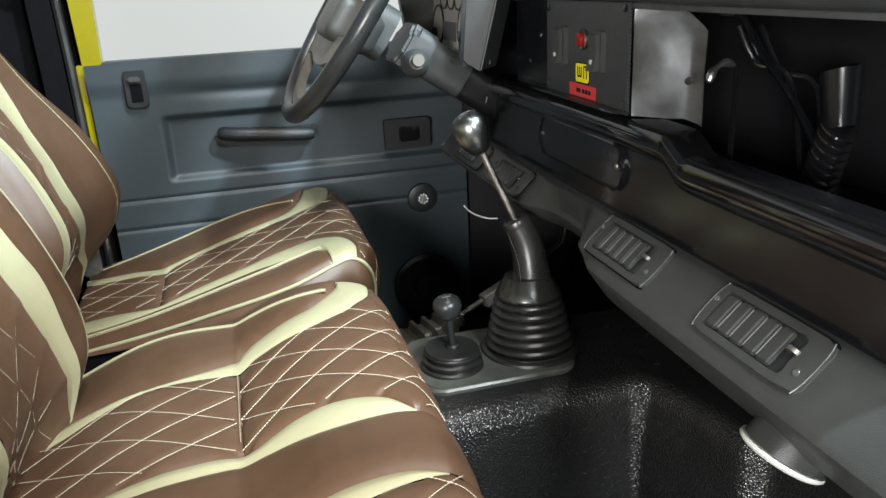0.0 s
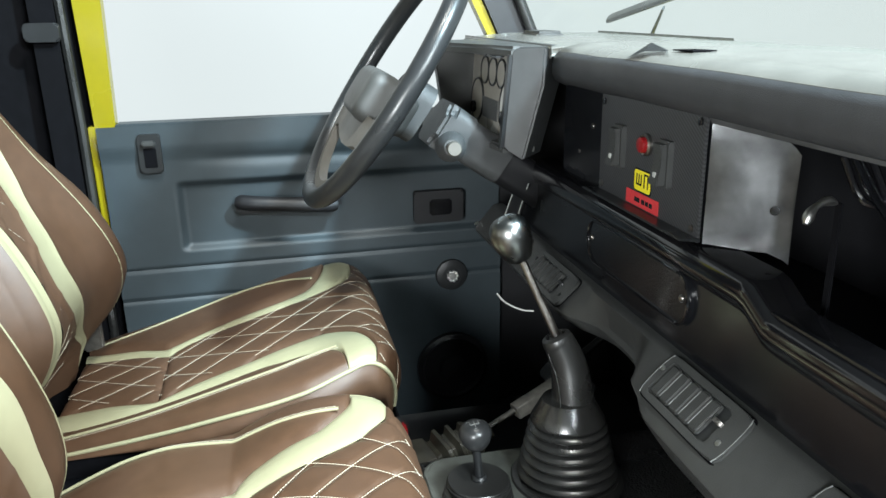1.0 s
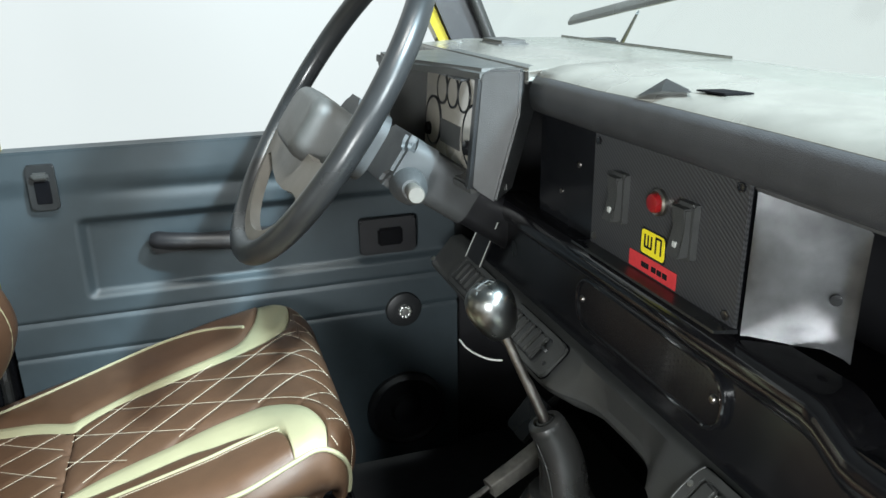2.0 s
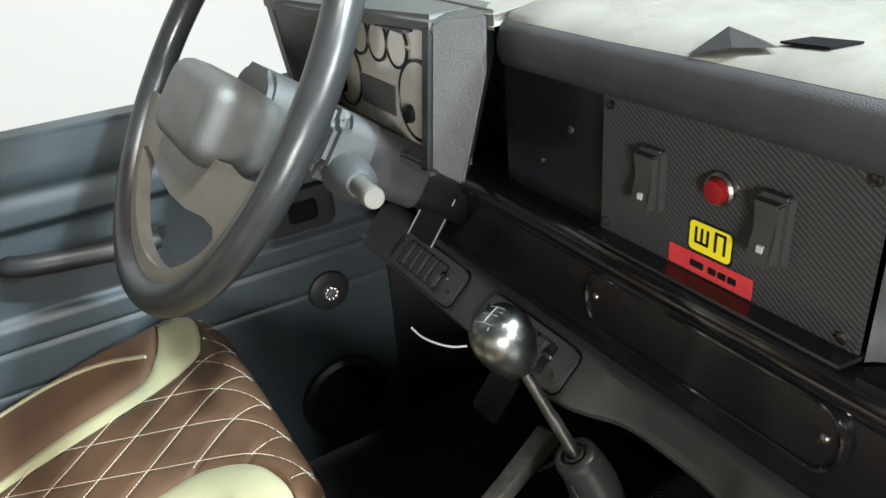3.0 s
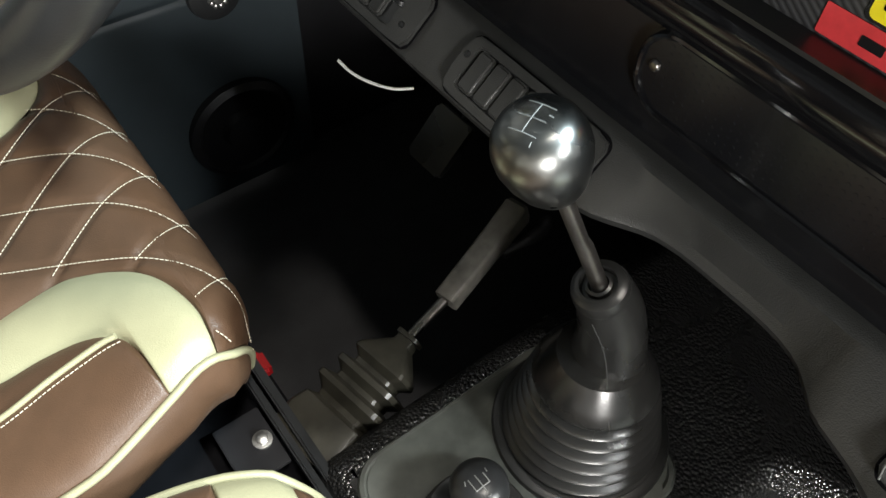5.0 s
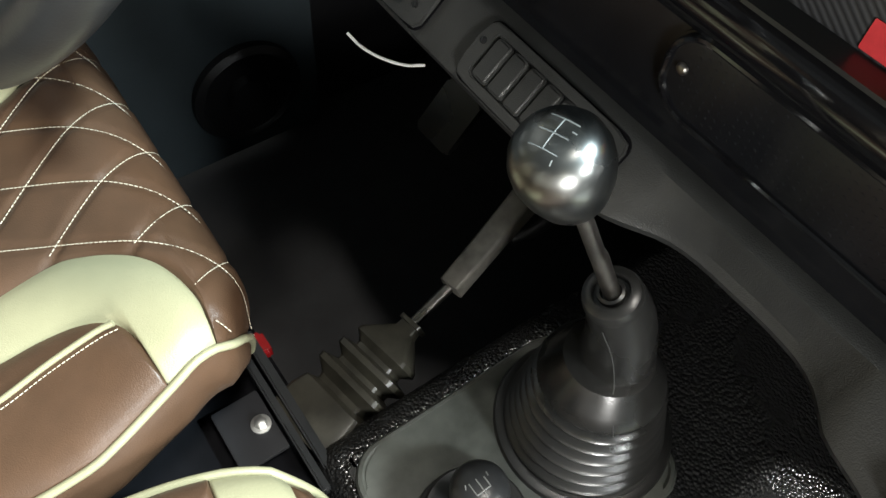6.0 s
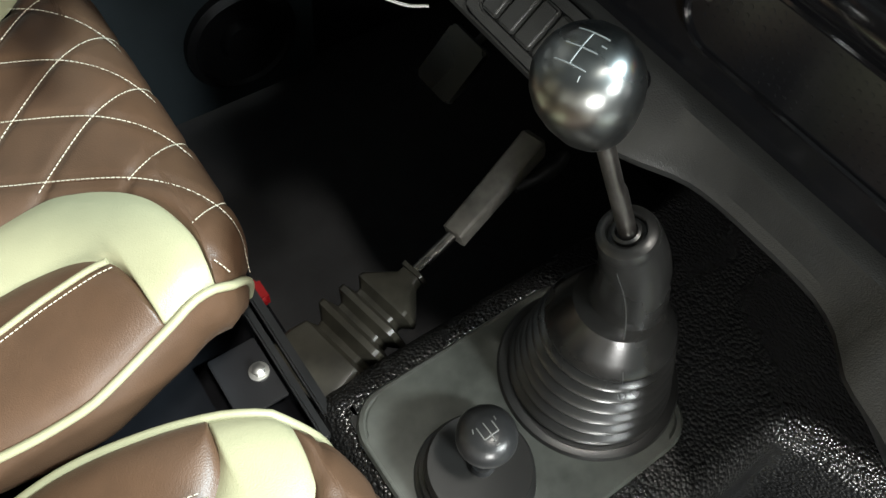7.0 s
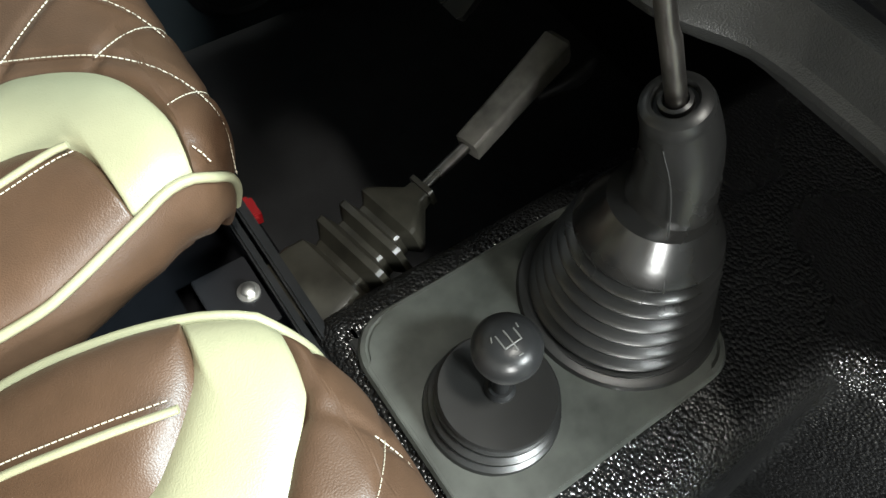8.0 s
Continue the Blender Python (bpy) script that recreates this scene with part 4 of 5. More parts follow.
# ---- steering ----
WC, WA, WR = Vector((0.123, 0.338, 0.944)), 0.60, 0.228
wn = Vector((-math.cos(WA), 0, math.sin(WA)))
wm = axis(WC, wn, (0, -1, 0))          # x across the car, y up the wheel, z to the driver
wheel = thing("steering_wheel", WC, "black leather steering wheel with grey spokes and horn pad", "steering wheel")
part("rim", tube([wm @ Vector((WR * math.cos(a), WR * math.sin(a), 0)) for a in [2 * math.pi * i / 120 for i in range(120)]], 0.0165, 18, closed=True), LEATHER_BLACK, wheel, "black leather rim")


def cast(poly, c, a):
    """How far from c a ray at angle a meets a closed outline."""
    d = Vector((math.cos(a), math.sin(a)))
    best = 1.0
    for p, q in zip(poly, poly[1:] + poly[:1]):
        e = Vector(q) - Vector(p)
        den = d.x * e.y - d.y * e.x
        if abs(den) < 1e-9:
            continue
        w = Vector(p) - c
        t, u = (w.x * e.y - w.y * e.x) / den, (w.x * d.y - w.y * d.x) / den
        if t > 0 and -1e-6 <= u <= 1 + 1e-6:
            best = min(best, t)
    return best


def framed(outer, hole, c, depth, m, r=0.003, n=96):
    """A plate with an opening."""
    bm = bmesh.new()
    c = Vector(c)
    loops = []
    for poly, z in ((outer, 0), (outer, depth), (hole, depth), (hole, 0)):
        loop = []
        for i in range(n):
            a = 2 * math.pi * (i + 0.37) / n
            p = c + Vector((math.cos(a), math.sin(a))) * cast(poly, c, a)
            loop.append(bm.verts.new((p.x, p.y, z)))
        loops.append(loop)
    for a, b in zip(loops, loops[1:] + loops[:1]):
        for i in range(n):
            bm.faces.new((a[i], a[(i + 1) % n], b[(i + 1) % n], b[i]))
    if r:
        edges = [e for e in bm.edges if all(v in loops[1] for v in e.verts) or all(v in loops[2] for v in e.verts)]
        bmesh.ops.bevel(bm, geom=edges, offset=r, segments=2, affect="EDGES", clamp_overlap=True)
    return moved(bm, m)


half = [(0.219 * math.cos(radians(a)), 0.219 * math.sin(radians(a))) for a in range(196, 345, 4)] + [(0.205, -0.052), (0.12, -0.066), (0.0, -0.060), (-0.12, -0.066), (-0.205, -0.052)]
hole = [(0.197 * math.cos(radians(a)), 0.197 * math.sin(radians(a))) for a in range(219, 322, 4)] + [(0.155, -0.118), (0.140, -0.112), (0.11, -0.114), (0.06, -0.124), (0.0, -0.128), (-0.06, -0.124), (-0.11, -0.114), (-0.140, -0.112), (-0.155, -0.118)]
part("spoke_frame", framed(half, hole, (0, -0.155), 0.016, wm @ Matrix.Translation((0, 0, -0.012)), 0.0), WHEEL_GREY, wheel, "grey moulded spokes and inner rim")
PADR = [(-0.062, 0.132, 0.066, 0.020), (-0.034, 0.166, 0.084, 0.024), (-0.005, 0.172, 0.088, 0.025), (0.014, 0.170, 0.086, 0.025), (0.022, 0.164, 0.080, 0.024), (0.027, 0.154, 0.070, 0.021), (0.029, 0.140, 0.058, 0.016)]
hp = bmesh.new()
prings = [[hp.verts.new(wm @ Vector((x, y - 0.036, z))) for x, y in rounded(w, h, r, 6)] for z, w, h, r in PADR]
for a, b in zip(prings, prings[1:]):
    for i in range(len(a)):
        hp.faces.new((a[i], a[(i + 1) % len(a)], b[(i + 1) % len(b)], b[i]))
hp.faces.new(prings[0][::-1])
hp.faces.new(prings[-1])
# darker than the spokes: the shade on the pad is in its colour
part("hub_pad", hp, BINN, wheel, "padded horn cover, its grey darkened for shade on the front", 60)
part("hub_back", prism(rounded(0.11, 0.10, 0.03), 0.05, wm @ Matrix.Translation((0, -0.02, -0.082)), 0.006), PLASTIC, wheel)

column = thing("steering_column", (0.25, 0.338, 0.80), "black grained steering column shroud with key barrel", "steering column")
ca = WC - wn * 0.085 + Vector((0.012, 0, -0.026))
part("shroud", prism(rounded(0.112, 0.072, 0.020), 0.135, axis(ca - wn * 0.135, wn, (0, -1, 0)), 0.010, 3), PLASTIC, column, "black grained column shroud")
part("switch_housing", prism(rounded(0.13, 0.080, 0.02), 0.045, axis(ca - wn * 0.05, wn, (0, -1, 0)), 0.010, 3), PLASTIC, column, "black grained switch housing")
part("lower_tube", prism(rounded(0.075, 0.070, 0.02), 0.12, axis(ca - wn * 0.25, wn, (0, -1, 0)), 0.004), DULL, column, "black steering column tube")
kb = Vector((0.212, 0.235, 0.840))
part("key_barrel", join(spin([(0.0100, 0), (0.0100, 0.058), (0.0112, 0.059), (0.0112, 0.071), (0.0095, 0.074)], 28, axis(kb, (-0.18, -1, 0.14)))), WHEEL_GREY, column, "grey ignition barrel")
part("barrel_boss", spin([(0.026, -0.05), (0.022, 0.004), (0.013, 0.014)], 24, axis(kb, (-0.18, -1, 0.14))), PLASTIC, column)
sup = part("lower_bracket", prism([(-0.353, 0.752), (-0.443, 0.648), (-0.367, 0.663), (-0.292, 0.759)], 0.004, axis((0.364, 0, 0), (-1, 0, 0), (0, -1, 0)), 0.001), DULL, column, "black steel support plate")
for y0, z0, y1, z1 in ((0.353, 0.752, 0.443, 0.648), (0.292, 0.759, 0.367, 0.663)):
    part("plate_edge", tube([(0.3595, y0, z0), (0.3595, y1, z1)], 0.0011, 6), GREYLINE, sup, "thin pale plate edge")

# ---- dashboard ----
dash = thing("dashboard", (0.5, -0.1, 0.66), "black painted metal dashboard with padded top", "dashboard")
PAD_TOP = [(0.364, 0.955), (0.3625, 0.9850), (0.370, 0.9905), (0.40, 0.9965), (0.50, 0.999), (0.66, 0.992), (0.66, 0.95)]
PAD_ROLL = [(0.40, 0.938), (0.368, 0.938), (0.358, 0.943), (0.353, 0.953), (0.3525, 0.966), (0.3555, 0.977), (0.3615, 0.9845), (0.368, 0.984), (0.40, 0.96)]


def loft_y(section, stations, cap=True):
    """A section (x, z) carried along y: stations are (y, dx, dz)."""
    bm = bmesh.new()
    rings = [[bm.verts.new((x + dx, y, z + dz)) for x, z in section] for y, dx, dz in stations]
    n = len(section)
    for a, b in zip(rings, rings[1:]):
        for i in range(n):
            bm.faces.new((a[i], a[(i + 1) % n], b[(i + 1) % n], b[i]))
    if cap:
        bm.faces.new(rings[0][::-1])
        bm.faces.new(rings[-1])
    return bm


pad_line = [(0.188, 0.012, -0.004), (0.180, 0.002, 0), (0.12, 0, 0.001), (0.03, 0.002, 0.0), (-0.05, 0.0, 0.002), (-0.14, 0.003, 0.001), (-0.25, 0.0, 0.002), (-0.40, 0.002, 0), (-0.70, 0, 0.0)]
# one pad in two colours: light painted on top, shade on the roll
part("top_pad", loft_y(PAD_TOP, pad_line), PADTOP, dash, "padded dash top, lightened in colour for grazing light", 50)
part("pad_roll", loft_y(PAD_ROLL, pad_line), PLASTIC_DARK, dash, "rolled front edge of the dash pad, darkened in colour for shade", 60)
# added strip; its paler colour paints light along the pad's lower edge
part("pad_edge_light", box(0.384, 0.412, -0.70, -0.205, 0.930, 0.938, 0.002), LIFTED_BLACK, dash, "added paler strip for light caught on the pad's lower edge")
flap = bmesh.new()
fv = [flap.verts.new(p) for p in ((0.362, -0.052, 0.9885), (0.386, -0.066, 1.0065), (0.384, -0.110, 0.9985), (0.368, -0.085, 0.9975), (0.396, -0.088, 0.9985))]
for a, b, c in ((0, 3, 1), (3, 2, 1), (1, 2, 4)):
    flap.faces.new((fv[a], fv[b], fv[c]))
bmesh.ops.solidify(flap, geom=flap.faces[:], thickness=0.0025)
part("torn_flap", flap, PLASTIC, dash, "torn lifted edge of the demister slot", 20)
# no opening here: a proud black slab paints the slot's inner shade
part("slot_shade", prism([(0.394, -0.103), (0.418, -0.110), (0.426, -0.142), (0.400, -0.136)], 0.0016, Matrix.Translation((0, 0, 0.9985))), MATBLACK, dash, "black slab painted for the shade in the open demister slot")
part("back_panel", box(0.400, 0.406, -0.205, 0.235, 0.78, 0.945, 0), SATIN, dash, "black painted recess panel")
part("rivet", spin([(0.0045, 0), (0.004, 0.0015), (0.002, 0.002)], 14, axis((0.400, 0.124, 0.880), (-1, 0, 0))), DARK_STEEL, dash)
part("rivet", spin([(0.003, 0), (0.003, 0.0015), (0.002, 0.002)], 14, axis((0.400, 0.17, 0.835), (-1, 0, 0))), DARK_STEEL, dash)
RAIL = [(0.42, 0.752), (0.384, 0.752), (0.374, 0.760), (0.370, 0.771), (0.371, 0.782), (0.376, 0.790), (0.385, 0.794), (0.42, 0.7945)]
part("rail", loft_y(RAIL, [(0.33, 0, 0), (-0.302, 0, 0), (-0.315, 0.0, -0.003), (-0.345, 0.0, -0.021), (-0.358, 0.0, -0.023), (-0.70, 0.0, -0.023)]), GLOSS, dash, "gloss black rolled lower rail", 50)
part("lower_face", box(0.380, 0.386, -0.70, 0.44, 0.64, 0.772, 0), SATIN, dash, "satin black lower dash face")
part("shelf", box(0.388, 0.74, -0.70, 0.45, 0.690, 0.704, 0), DULL, dash, "black painted open shelf")
part("shelf_back", box(0.64, 0.645, -0.70, 0.60, 0.704, 0.958, 0), DULL, dash)
cover = part("cover_plate", prism(rounded(0.285, 0.070, 0.030, 8), 0.005, axis((0.380, -0.072, 0.728), (-1, 0, 0), (0, -1, 0)), 0.002), SATIN, dash, "black screwed cover plate with rounded ends")
part("edge_bead", tube([axis((0.3745, -0.072, 0.728), (-1, 0, 0), (0, -1, 0)) @ Vector((x, y, 0)) for x, y in rounded(0.277, 0.062, 0.027, 8)], 0.0026, 8, closed=True), GLOSS, cover)
dots = []
for i in range(40):
    for j in range(8):
        y, z = 0.052 - i * 0.0064, 0.7045 + j * 0.0062 + 0.0031 * (i % 2)
        if abs(y + 0.072) < 0.118 or abs(z - 0.728) < 0.012:
            dots.append(spin([(0.0017, 0), (0.0015, 0.0003), (0.0005, 0.0003)], 6, axis((0.3750, y, z), (-1, 0, 0))))
tagged(part("perforation", join(*dots), SATIN, cover, "rows of punched speaker holes"), kind="stuff")
for y in (0.054, -0.197):
    part("screw", spin([(0.0045, 0), (0.0043, 0.0015), (0.003, 0.0028), (0.0012, 0.003)], 18, axis((0.375, y, 0.731), (-1, 0, 0))), DARK_STEEL, cover)

# bent sheet beside the switches
cheek = bmesh.new()
cols = [(0.389, -0.205, 0.797, 0.936), (0.395, -0.2085, 0.797, 0.936), (0.425, -0.236, 0.795, 0.932), (0.438, -0.2495, 0.796, 0.924), (0.450, -0.261, 0.790, 0.909), (0.454, -0.2655, 0.786, 0.902)]
gv = [[cheek.verts.new((x - 0.004 * math.sin(math.pi * k / 8) * math.sin(i * 1.3), y, z0 + (z1 - z0) * k / 8)) for k in range(9)] for i, (x, y, z0, z1) in enumerate(cols)]
for i in range(len(cols) - 1):
    for k in range(8):
        cheek.faces.new((gv[i][k], gv[i + 1][k], gv[i + 1][k + 1], gv[i][k + 1]))
bmesh.ops.solidify(cheek, geom=cheek.faces[:], thickness=0.002)
part("sheet_cheek", cheek, SHEET, dash, "bent dark sheet metal cheek", 60)
# black disc on the sheet paints the shade of a drilled hole
part("hole_disc", spin([(0.0050, 0), (0.0050, 0.0016), (0.002, 0.0018)], 16, axis((0.4395, -0.2535, 0.843), (-0.7, -0.7, 0))), DIAL, dash)

# behind the open dash: hose, bracket, wires
hose = thing("air_hose", (0.53, -0.38, 0.704), "glossy black corrugated air hose with a rubber funnel", "hose")
ribs = []
for k in range(10):
    z = 0.0115 * k
    ribs += [(0.0255, z), (0.0315, z + 0.0025), (0.0325, z + 0.005), (0.0315, z + 0.0075), (0.0255, z + 0.010)]
part("corrugated_pipe", spin(ribs, 32, axis((0.53, -0.380, 0.704), (0.0, -0.46, 1))), GLOSS, hose, "glossy black corrugated pipe")
part("funnel", spin([(0.026, 0.0), (0.028, 0.010), (0.031, 0.035), (0.034, 0.062), (0.028, 0.065)], 32, axis((0.53, -0.428, 0.803), (0, 0.20, 1))), SATIN, hose, "black rubber funnel")
hose.matrix_basis = hose.matrix_basis @ Matrix.Translation((0, 0.002, 0)) @ Matrix.Diagonal((0.64, 0.64, 1.0, 1))
wiring = thing("bracket", (0.44, -0.33, 0.768), "black bracket with a bare metal cable clip", "bracket")
part("clip", tube(spline([(0.412, -0.335, 0.853), (0.420, -0.332, 0.865), (0.436, -0.329, 0.872), (0.450, -0.326, 0.868)], 12), [0.003, 0.005, 0.0055, 0.005, 0.004, 0.003, 0.0035, 0.0045, 0.005, 0.0045, 0.0035, 0.002], 10), STEEL, wiring, "bare metal clip")
part("post", box(0.452, 0.456, -0.330, -0.322, 0.704, 0.868, 0.001), MATBLACK, wiring)
strut = thing("dash_strut", (0.50, -0.36, 0.768), "black bent strut inside the open dash", "bracket")
part("bar", tube(spline([(0.46, -0.318, 0.928), (0.48, -0.335, 0.88), (0.51, -0.360, 0.825), (0.56, -0.400, 0.704)], 14), 0.020, 10, flat=0.22), SATIN, strut)
part("flange", box(0.440, 0.470, -0.330, -0.306, 0.922, 0.928, 0.001), SATIN, strut)
loom = thing("wiring_loom", (0.5, -0.34, 0.768), "black cables hanging inside the open dash", "cable")
for j in range(2):
    part("wire", tube(spline([(0.46 + 0.02 * j, -0.315 - 0.012 * j, 0.91), (0.475 + 0.02 * j, -0.33 - 0.02 * j, 0.87 - 0.008 * j), (0.50 + 0.02 * j, -0.36 - 0.02 * j, 0.85 - 0.01 * j), (0.55, -0.34 - 0.03 * j, 0.706)], 18), 0.0035, 8), GLOSS, loom)

# ---- switch panel ----
panel_box = thing("switch_panel", (0.385, -0.07, 0.79), "carbon fibre switch panel with two rockers and red button", "switch panel")
part("plate", box(0.384, 0.388, -0.202, 0.060, 0.797, 0.9375, 0.001), CARBON, panel_box, "woven carbon fibre plate")
part("lip", prism([(0.0, 0.0), (0.026, -0.004), (0.026, -0.007), (0.0, -0.004)], 0.268, axis((0.387, 0.064, 0.7985), (0, -1, 0), (-1, 0, 0)), 0.0), SMOOTH, panel_box, "folded lower lip")
for y, z in ((0.050, 0.925), (-0.192, 0.930), (-0.190, 0.811), (0.050, 0.812)):
    part("screw", join(spin([(0.0048, 0), (0.0048, 0.0022), (0.0030, 0.0026)], 6, axis((0.384, y, z), (-1, 0, 0)))), GLOSS if z > 0.9 else DARK_STEEL, panel_box)
for y0, z0 in ((-0.006, 0.873), (-0.127, 0.872)):
    m = axis((0.384, y0, z0), (-1, 0, 0), (0, -1, 0)) @ Matrix.Diagonal((1, 1, 0.72, 1))
    rk = part("rocker_housing", prism(rounded(0.026, 0.056, 0.003), 0.010, m, 0.002), DUCT, panel_box, "black rocker switch housing")
    part("rocker", moved(prism([(-0.024, 0.0), (0.024, 0.0), (0.024, 0.012), (0.002, 0.008), (-0.024, 0.017)], 0.020, m @ Matrix.Translation((-0.010, 0, 0.009)) @ Matrix(((0, 0, 1, 0), (1, 0, 0, 0), (0, 1, 0, 0), (0, 0, 0, 1))), 0.0015), Matrix()), DUCT, rk, "black rocker")
    part("lens", box(0.3668, 0.3720, y0 - 0.0028, y0 + 0.0028, z0 - 0.015, z0 - 0.009, 0.0005), GREYLINE, rk, "small pale lamp lens")
part("button_bezel", spin([(0.0140, 0), (0.0140, 0.004), (0.0120, 0.006), (0.0105, 0.005)], 32, axis((0.384, -0.076, 0.886), (-1, 0, 0))), DARK_STEEL, panel_box, "thin metal button ring")
part("push_button", spin([(0.0100, 0), (0.0100, 0.008), (0.009, 0.0105), (0.006, 0.0115)], 32, axis((0.384, -0.076, 0.886), (-1, 0, 0))), RED, panel_box, "round red push button")


def decal(parent, name, y, z, w, h, mat, lift, r=0.002):
    return part(name, prism(rounded(w, h, r, 3), 0.0004, axis((0.384 - lift, y, z), (-1, 0, 0), (0, -1, 0))), mat, parent)


badge = decal(panel_box, "badge_sticker", -0.070, 0.8385, 0.046, 0.030, DIAL, 0.0002, 0.004)
yel = decal(panel_box, "yellow_sticker", -0.070, 0.8385, 0.042, 0.026, YELLOW_VINYL, 0.0006, 0.004)
for dy, h in ((0.014, 0.014), (0.008, 0.014), (0.002, 0.014), (-0.006, 0.018), (-0.015, 0.018)):
    decal(yel, "bar", -0.070 + dy, 0.840 - (0.018 - h) * 0.0, 0.0024, h, DIAL, 0.001, 0.0008)
for dy, z, w in ((0.008, 0.8335, 0.014), (-0.0105, 0.848, 0.011)):
    decal(yel, "bar", -0.070 + dy, z, w, 0.0024, DIAL, 0.001, 0.0008)
redl = decal(panel_box, "red_sticker", -0.071, 0.8135, 0.086, 0.018, RED_VINYL, 0.0004, 0.001)
for dy, w in ((0.012, 0.014), (-0.004, 0.008), (-0.014, 0.008), (-0.024, 0.008)):
    decal(redl, "bar", -0.071 + dy, 0.813, w, 0.006, DIAL, 0.0008, 0.0008)

# ---- instrument binnacle ----
bin_ = thing("instrument_binnacle", (0.35, 0.36, 0.82), "grey instrument binnacle with round dials", "instrument panel")
up = Matrix.Translation((0, 0, 0.977))
part("hood", prism([(0.304, 0.222), (0.288, 0.30), (0.252, 0.40), (0.243, 0.47), (0.243, 0.536), (0.45, 0.536), (0.45, 0.222)], 0.015, up, 0.006, 3), BINN, bin_, "grey hood", 50)
part("bottom", prism([(0.292, 0.224), (0.276, 0.40), (0.262, 0.536), (0.345, 0.536), (0.345, 0.224)], 0.012, Matrix.Translation((0, 0, 0.828)), 0.004), BINN, bin_)
part("side", sweep_y([(0.245, 0.985), (0.264, 0.85), (0.285, 0.83), (0.45, 0.83), (0.45, 0.985)], 0.522, 0.536, 0.003), BINN, bin_)
part("side_strip", sweep_y([(0.300, 0.978), (0.286, 0.838), (0.300, 0.832), (0.312, 0.978)], 0.219, 0.227, 0.002), SMOOTH, bin_)
ck = bmesh.new()
kv = [ck.verts.new(p) for p in ((0.304, 0.219, 0.984), (0.312, 0.214, 0.991), (0.347, 0.186, 0.992), (0.345, 0.187, 0.935), (0.318, 0.200, 0.818), (0.290, 0.219, 0.838))]
ck.faces.new(kv)
ext = bmesh.ops.extrude_face_region(ck, geom=ck.faces[:])
bmesh.ops.translate(ck, vec=(0.05, 0.06, 0), verts=[v for v in ext["geom"] if isinstance(v, bmesh.types.BMVert)])
part("cheek", bevel(ck, 0.003), PLASTIC, bin_, "black grained cheek")
part("screw", spin([(0.0055, 0), (0.005, 0.0025), (0.0025, 0.0035)], 16, axis((0.345, 0.196, 0.936), (-0.5, -0.9, 0))), STEEL, bin_)
face = part("dial_panel", sweep_y([(0.327, 0.974), (0.318, 0.840), (0.345, 0.840), (0.345, 0.974)], 0.227, 0.522, 0), LENS, bin_, "dial panel under clear lacquer, its colour lightened for reflection")
fnv = Vector((-1, 0, 0.067)).normalized()


def on_face(y, z):
    return Vector((0.327 - (0.974 - z) * 0.067, y, z))


for y, z, r in ((0.288, 0.890, 0.046), (0.335, 0.942, 0.025), (0.385, 0.942, 0.025), (0.435, 0.942, 0.025), (0.475, 0.886, 0.040)):
    m = axis(on_face(y, z), fnv)
    dial = part("dial", spin([(r, -0.001), (r, 0.003), (r - 0.0012, 0.0035), (r - 0.0022, 0.002)], 40, m), SMOOTH, bin_, "round dial with black rim")
    part("dial_face", spin([(r - 0.003, 0.0), (r - 0.004, 0.0022), (0.004, 0.0022)], 36, m), LENS, dial)
    if r > 0.03:
        part("needle_hub", spin([(0.011 if r > 0.03 else 0.003, 0.002), (0.010 if r > 0.03 else 0.003, 0.008), (0.004, 0.009)], 20, m @ Matrix.Translation((0, -r * 0.55 if r > 0.03 else 0, 0))), DIAL, dial)
part("warning_strip", sweep_y([(0.3195, 0.895), (0.3175, 0.860), (0.322, 0.860), (0.322, 0.895)], 0.345, 0.435, 0.0), BINN, bin_, "raised warning lamp strip")
for k in range(9):
    part("louvre", box(0.288, 0.302, 0.25 + k * 0.03, 0.275 + k * 0.03, 0.9735, 0.9765, 0.001), SMOOTH, bin_)

# ---- heater duct with vents ----
duct = thing("heater_duct", (0.35, -0.1, 0.56), "dark grey moulded heater duct with four vents", "heater duct")


TRUNK_EDGE = curve([(-0.55, 0.330), (-0.10, 0.330), (-0.05, 0.336), (0.0, 0.362), (0.06, 0.367), (0.11, 0.365), (0.135, 0.356), (0.155, 0.340), (0.19, 0.331), (0.23, 0.318), (0.30, 0.315), (0.70, 0.313)])


def duct_section(y):
    """(x, z) outline; the trunk deepens towards the passenger."""
    t = min(max((-0.10 - y) / 0.13, 0), 1)
    t = t * t * (3 - 2 * t)
    bx, bz = TRUNK_EDGE(-y), 0.618 - 0.008 * t
    dz = 0.030 * t
    return [(0.400, 0.655), (0.388, 0.664), (0.372, 0.663), (0.366, 0.659), (bx + 0.004, bz + 0.004), (bx, bz - 0.003), (bx + 0.003, bz - 0.011), (bx + 0.028, bz - 0.030 - dz * 0.6), (min(bx + 0.062, 0.405), bz - 0.046 - dz), (0.42, 0.560 - dz), (0.45, 0.60)]


bm = bmesh.new()
ys = [0.535 - 1.335 * i / 120 for i in range(121)]
rings = [[bm.verts.new((x, y, z)) for x, z in duct_section(y)] for y in ys]
for a, b in zip(rings, rings[1:]):
    for i in range(len(a)):
        bm.faces.new((a[i], a[(i + 1) % len(a)], b[(i + 1) % len(b)], b[i]))
bm.faces.new(rings[0][::-1])
bm.faces.new(rings[-1])
part("trunk", bm, DUCT, duct, "dark grey grained trunk", 35)
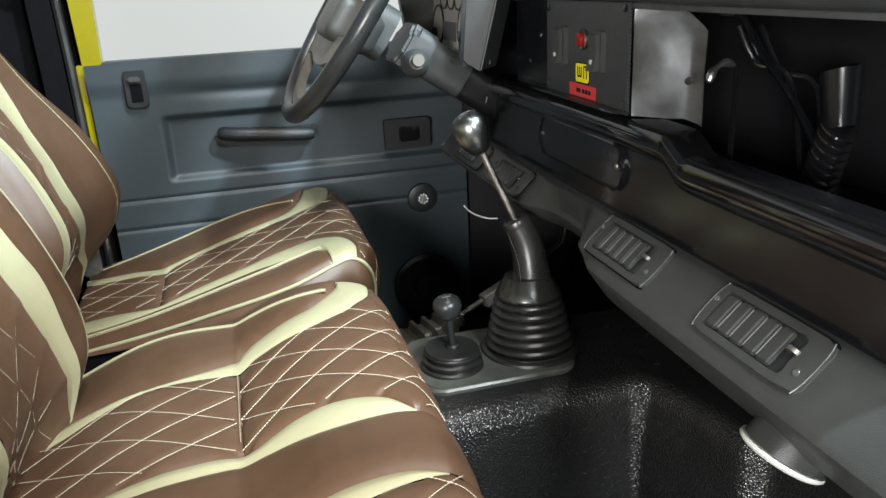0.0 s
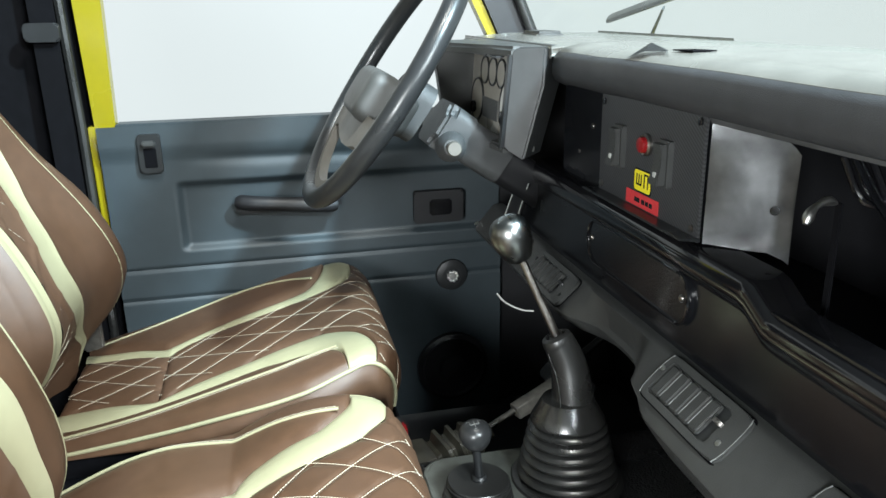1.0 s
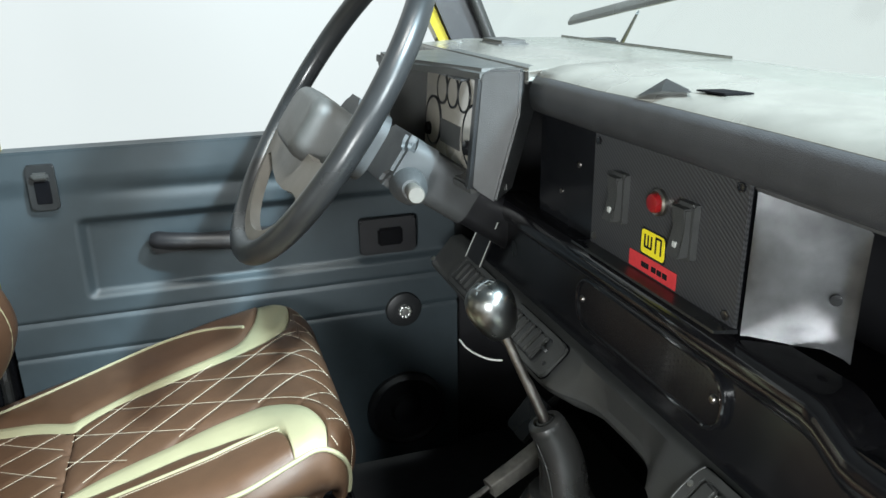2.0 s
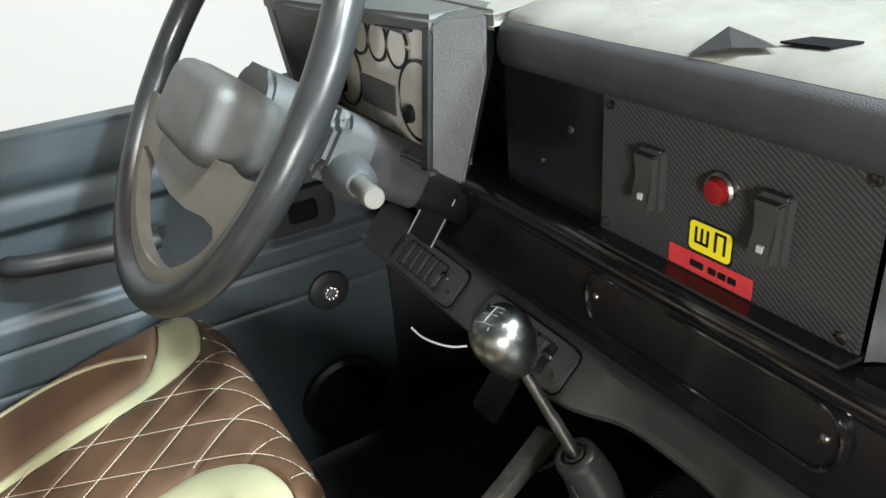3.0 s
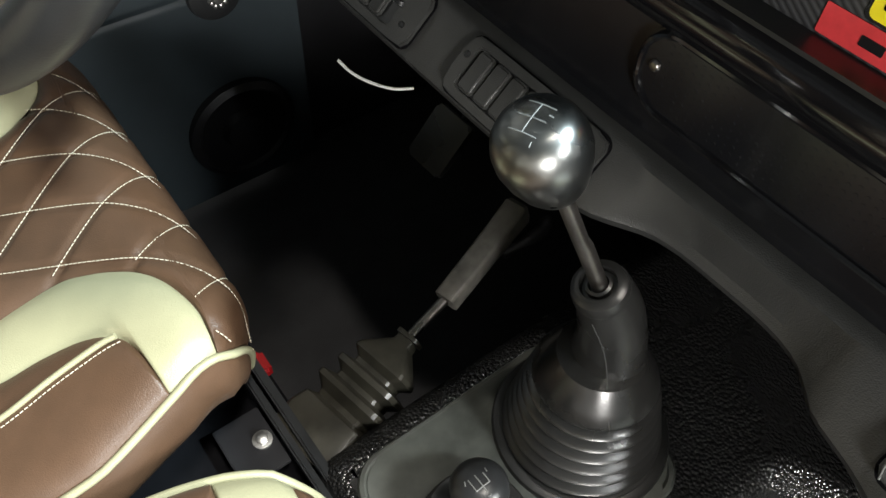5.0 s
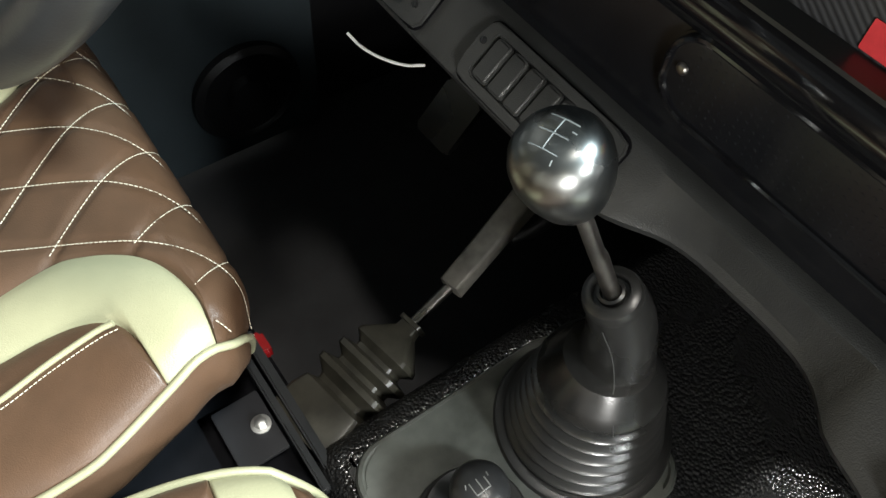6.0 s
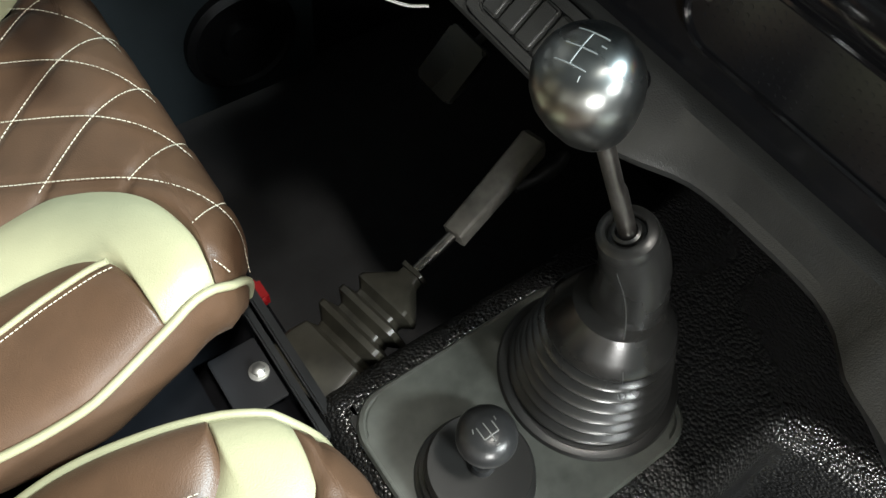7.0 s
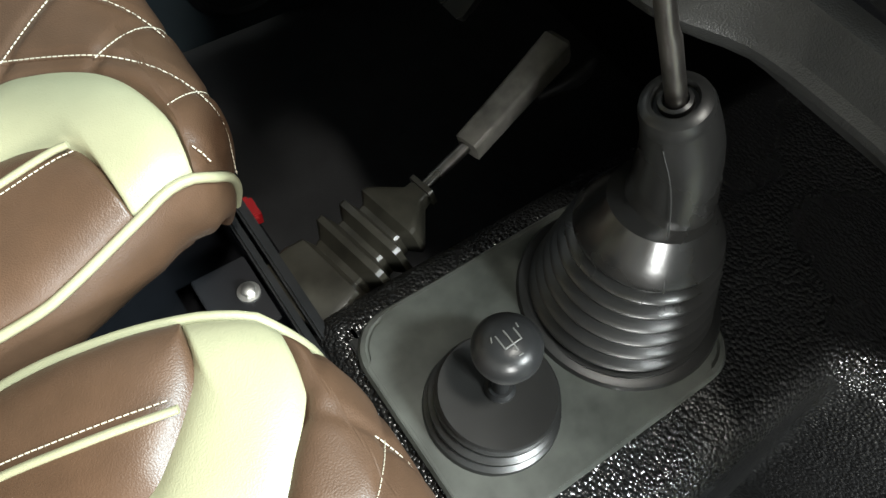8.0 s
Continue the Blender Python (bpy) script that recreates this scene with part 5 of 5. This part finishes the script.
part("screw", spin([(0.005, 0), (0.005, 0.002), (0.003, 0.003)], 16, axis((0.330, 0.522, 0.628), (-0.6, 0, 0.8))), STEEL, duct)
vn = Vector((-0.68, 0, 0.733)).normalized()
for yc in (0.354, 0.140, -0.280, -0.537):
    near = yc < 0
    m = axis((0.3495, yc, 0.6420) if near else (0.3465, yc, 0.6415), vn, (0, -1, 0)) @ Matrix.Diagonal((1.02, 1.08 if near else 0.96, 1, 1))
    hole_ = [(x - 0.008, y) for x, y in rounded(0.114, 0.040, 0.005, 3)]
    v = part("vent", framed(rounded(0.156, 0.056, 0.010, 5), hole_, (-0.008, 0), 0.0060, m @ Matrix.Translation((0, 0, -0.001)), 0.0014, 72), DUCT, duct, "dark grey louvred air vent")
    # slightly larger black plate paints a shade line round the frame
    part("gap_shade", prism(rounded(0.1590, 0.0590, 0.011, 5), 0.0012, m @ Matrix.Translation((0, 0, -0.0005))), MATBLACK, v, "black underplate painted for the shade line round the vent")
    # black backing plate paints the shade behind the slats
    part("recess", prism([(x - 0.008, y) for x, y in rounded(0.116, 0.042, 0.005, 3)], 0.0008, m @ Matrix.Translation((0, 0, 0.0008))), SMOOTH, v)
    count = 5
    pitch = 0.098 / count
    for k in range(count):
        x0 = -0.0635 + pitch * (k + 0.52)
        part("slat", prism(rounded(pitch - 0.0012, 0.0380, 0.0040, 4), 0.0050, m @ Matrix.Translation((x0, 0, 0.0012)) @ Matrix.Rotation(radians(-7), 4, "Y"), 0.0022, 3), DUCT, v)
        if k and near:
            # pale line paints the light caught on each slat's raised edge
            part("lit_slat_edge", tube([m @ Vector((x0 - pitch / 2 + 0.0016, y, 0.0056)) for y in (-0.016, -0.006, 0.006, 0.016)], 0.0005, 6), DIMLINE, v)
    part("thumbwheel", spin([(0.0070, -0.0025), (0.0080, -0.002), (0.0080, 0.002), (0.0070, 0.0025)], 20, m @ Matrix.Translation((0.0445, 0.004, 0.003)) @ Matrix.Rotation(radians(90), 4, "X")), DARK_STEEL if near else SMOOTH, v, "worn thumbwheel")
    for sx, sy in ((-0.0715, 0.008), (0.063, -0.010)):
        part("screw", spin([(0.0032, 0), (0.0032, 0.001), (0.002, 0.0016)], 14, m @ Matrix.Translation((sx, sy, 0.0048))), STEEL if near else SMOOTH, v)
    if near:
        for sx in (-0.0765, 0.0765):
            part("end_edge", tube([m @ Vector((sx - math.copysign(0.004, sx) * (abs(t) ** 3), 0.027 * t, 0.0046)) for t in (-1, -0.75, -0.5, 0, 0.5, 0.75, 1)], 0.0007, 6), DIMLINE, v, "thin pale edge line")

lampw = thing("footwell_lamp", (0.36, -0.585, 0.53), "grey footwell lamp with white rim under the duct", "lamp")
lm = axis((0.349, -0.586, 0.545), (-0.48, 0.05, -0.87), (0, 1, 0)) @ Matrix.Scale(0.88, 4)
part("housing", spin([(0.010, -0.050), (0.022, -0.046), (0.034, -0.034), (0.041, -0.018), (0.044, 0.0)], 40, lm), DUCT, lampw, "grey moulded bowl")
part("lens_rim", spin([(0.044, 0.0), (0.047, 0.001), (0.0475, 0.005), (0.044, 0.008), (0.034, 0.0085)], 40, lm), WHITE, lampw, "white plastic rim")
part("clip_tab", spin([(0.006, 0.0095), (0.006, 0.014), (0.004, 0.016)], 16, lm @ Matrix.Translation((0.010, 0.030, 0))), WHITE, lampw)

# ---- outside the screen ----
wiper = thing("wiper", (0.75, 0.6, 0.98), "grey windscreen wiper resting outside the screen", "wiper")
part("blade", tube([(0.72, 0.775, 1.020), (0.70, 0.50, 1.058), (0.69, 0.36, 1.077)], 0.014, 8, flat=0.5), RUBBER, wiper, "rubber wiper blade")
part("arm", tube([(0.735, 0.625, 0.955), (0.715, 0.52, 1.042)], [0.013, 0.006], 8, flat=0.4), DUCT, wiper, "wiper arm")
part("pillar_foot", box(0.445, 0.50, 0.50, 0.60, 0.985, 1.004, 0.006, 3), DUCT, shell, "grey rubber foot of the windscreen pillar")
frame_bolt = thing("frame_bolt", (0.421, 0.635, 0.985), "bare steel bolt at the windscreen frame foot", "bolt")
part("bolt_head", spin([(0.009, 0), (0.009, 0.008), (0.006, 0.012)], 8, axis((0.421, 0.635, 0.985), (-0.2, -0.3, 1))), STEEL, frame_bolt)
part("washer", spin([(0.014, -0.002), (0.014, 0.001), (0.010, 0.002)], 20, axis((0.421, 0.635, 0.985), (-0.2, -0.3, 1))), DARK_STEEL, frame_bolt)
part("top_pad", sweep_y([(0.356, 0.978), (0.356, 0.990), (0.45, 0.997), (0.66, 0.992), (0.66, 0.97)], 0.19, 0.70, 0.004), PADTOP, dash, "dash top behind the dials, lightened in colour like the pad")
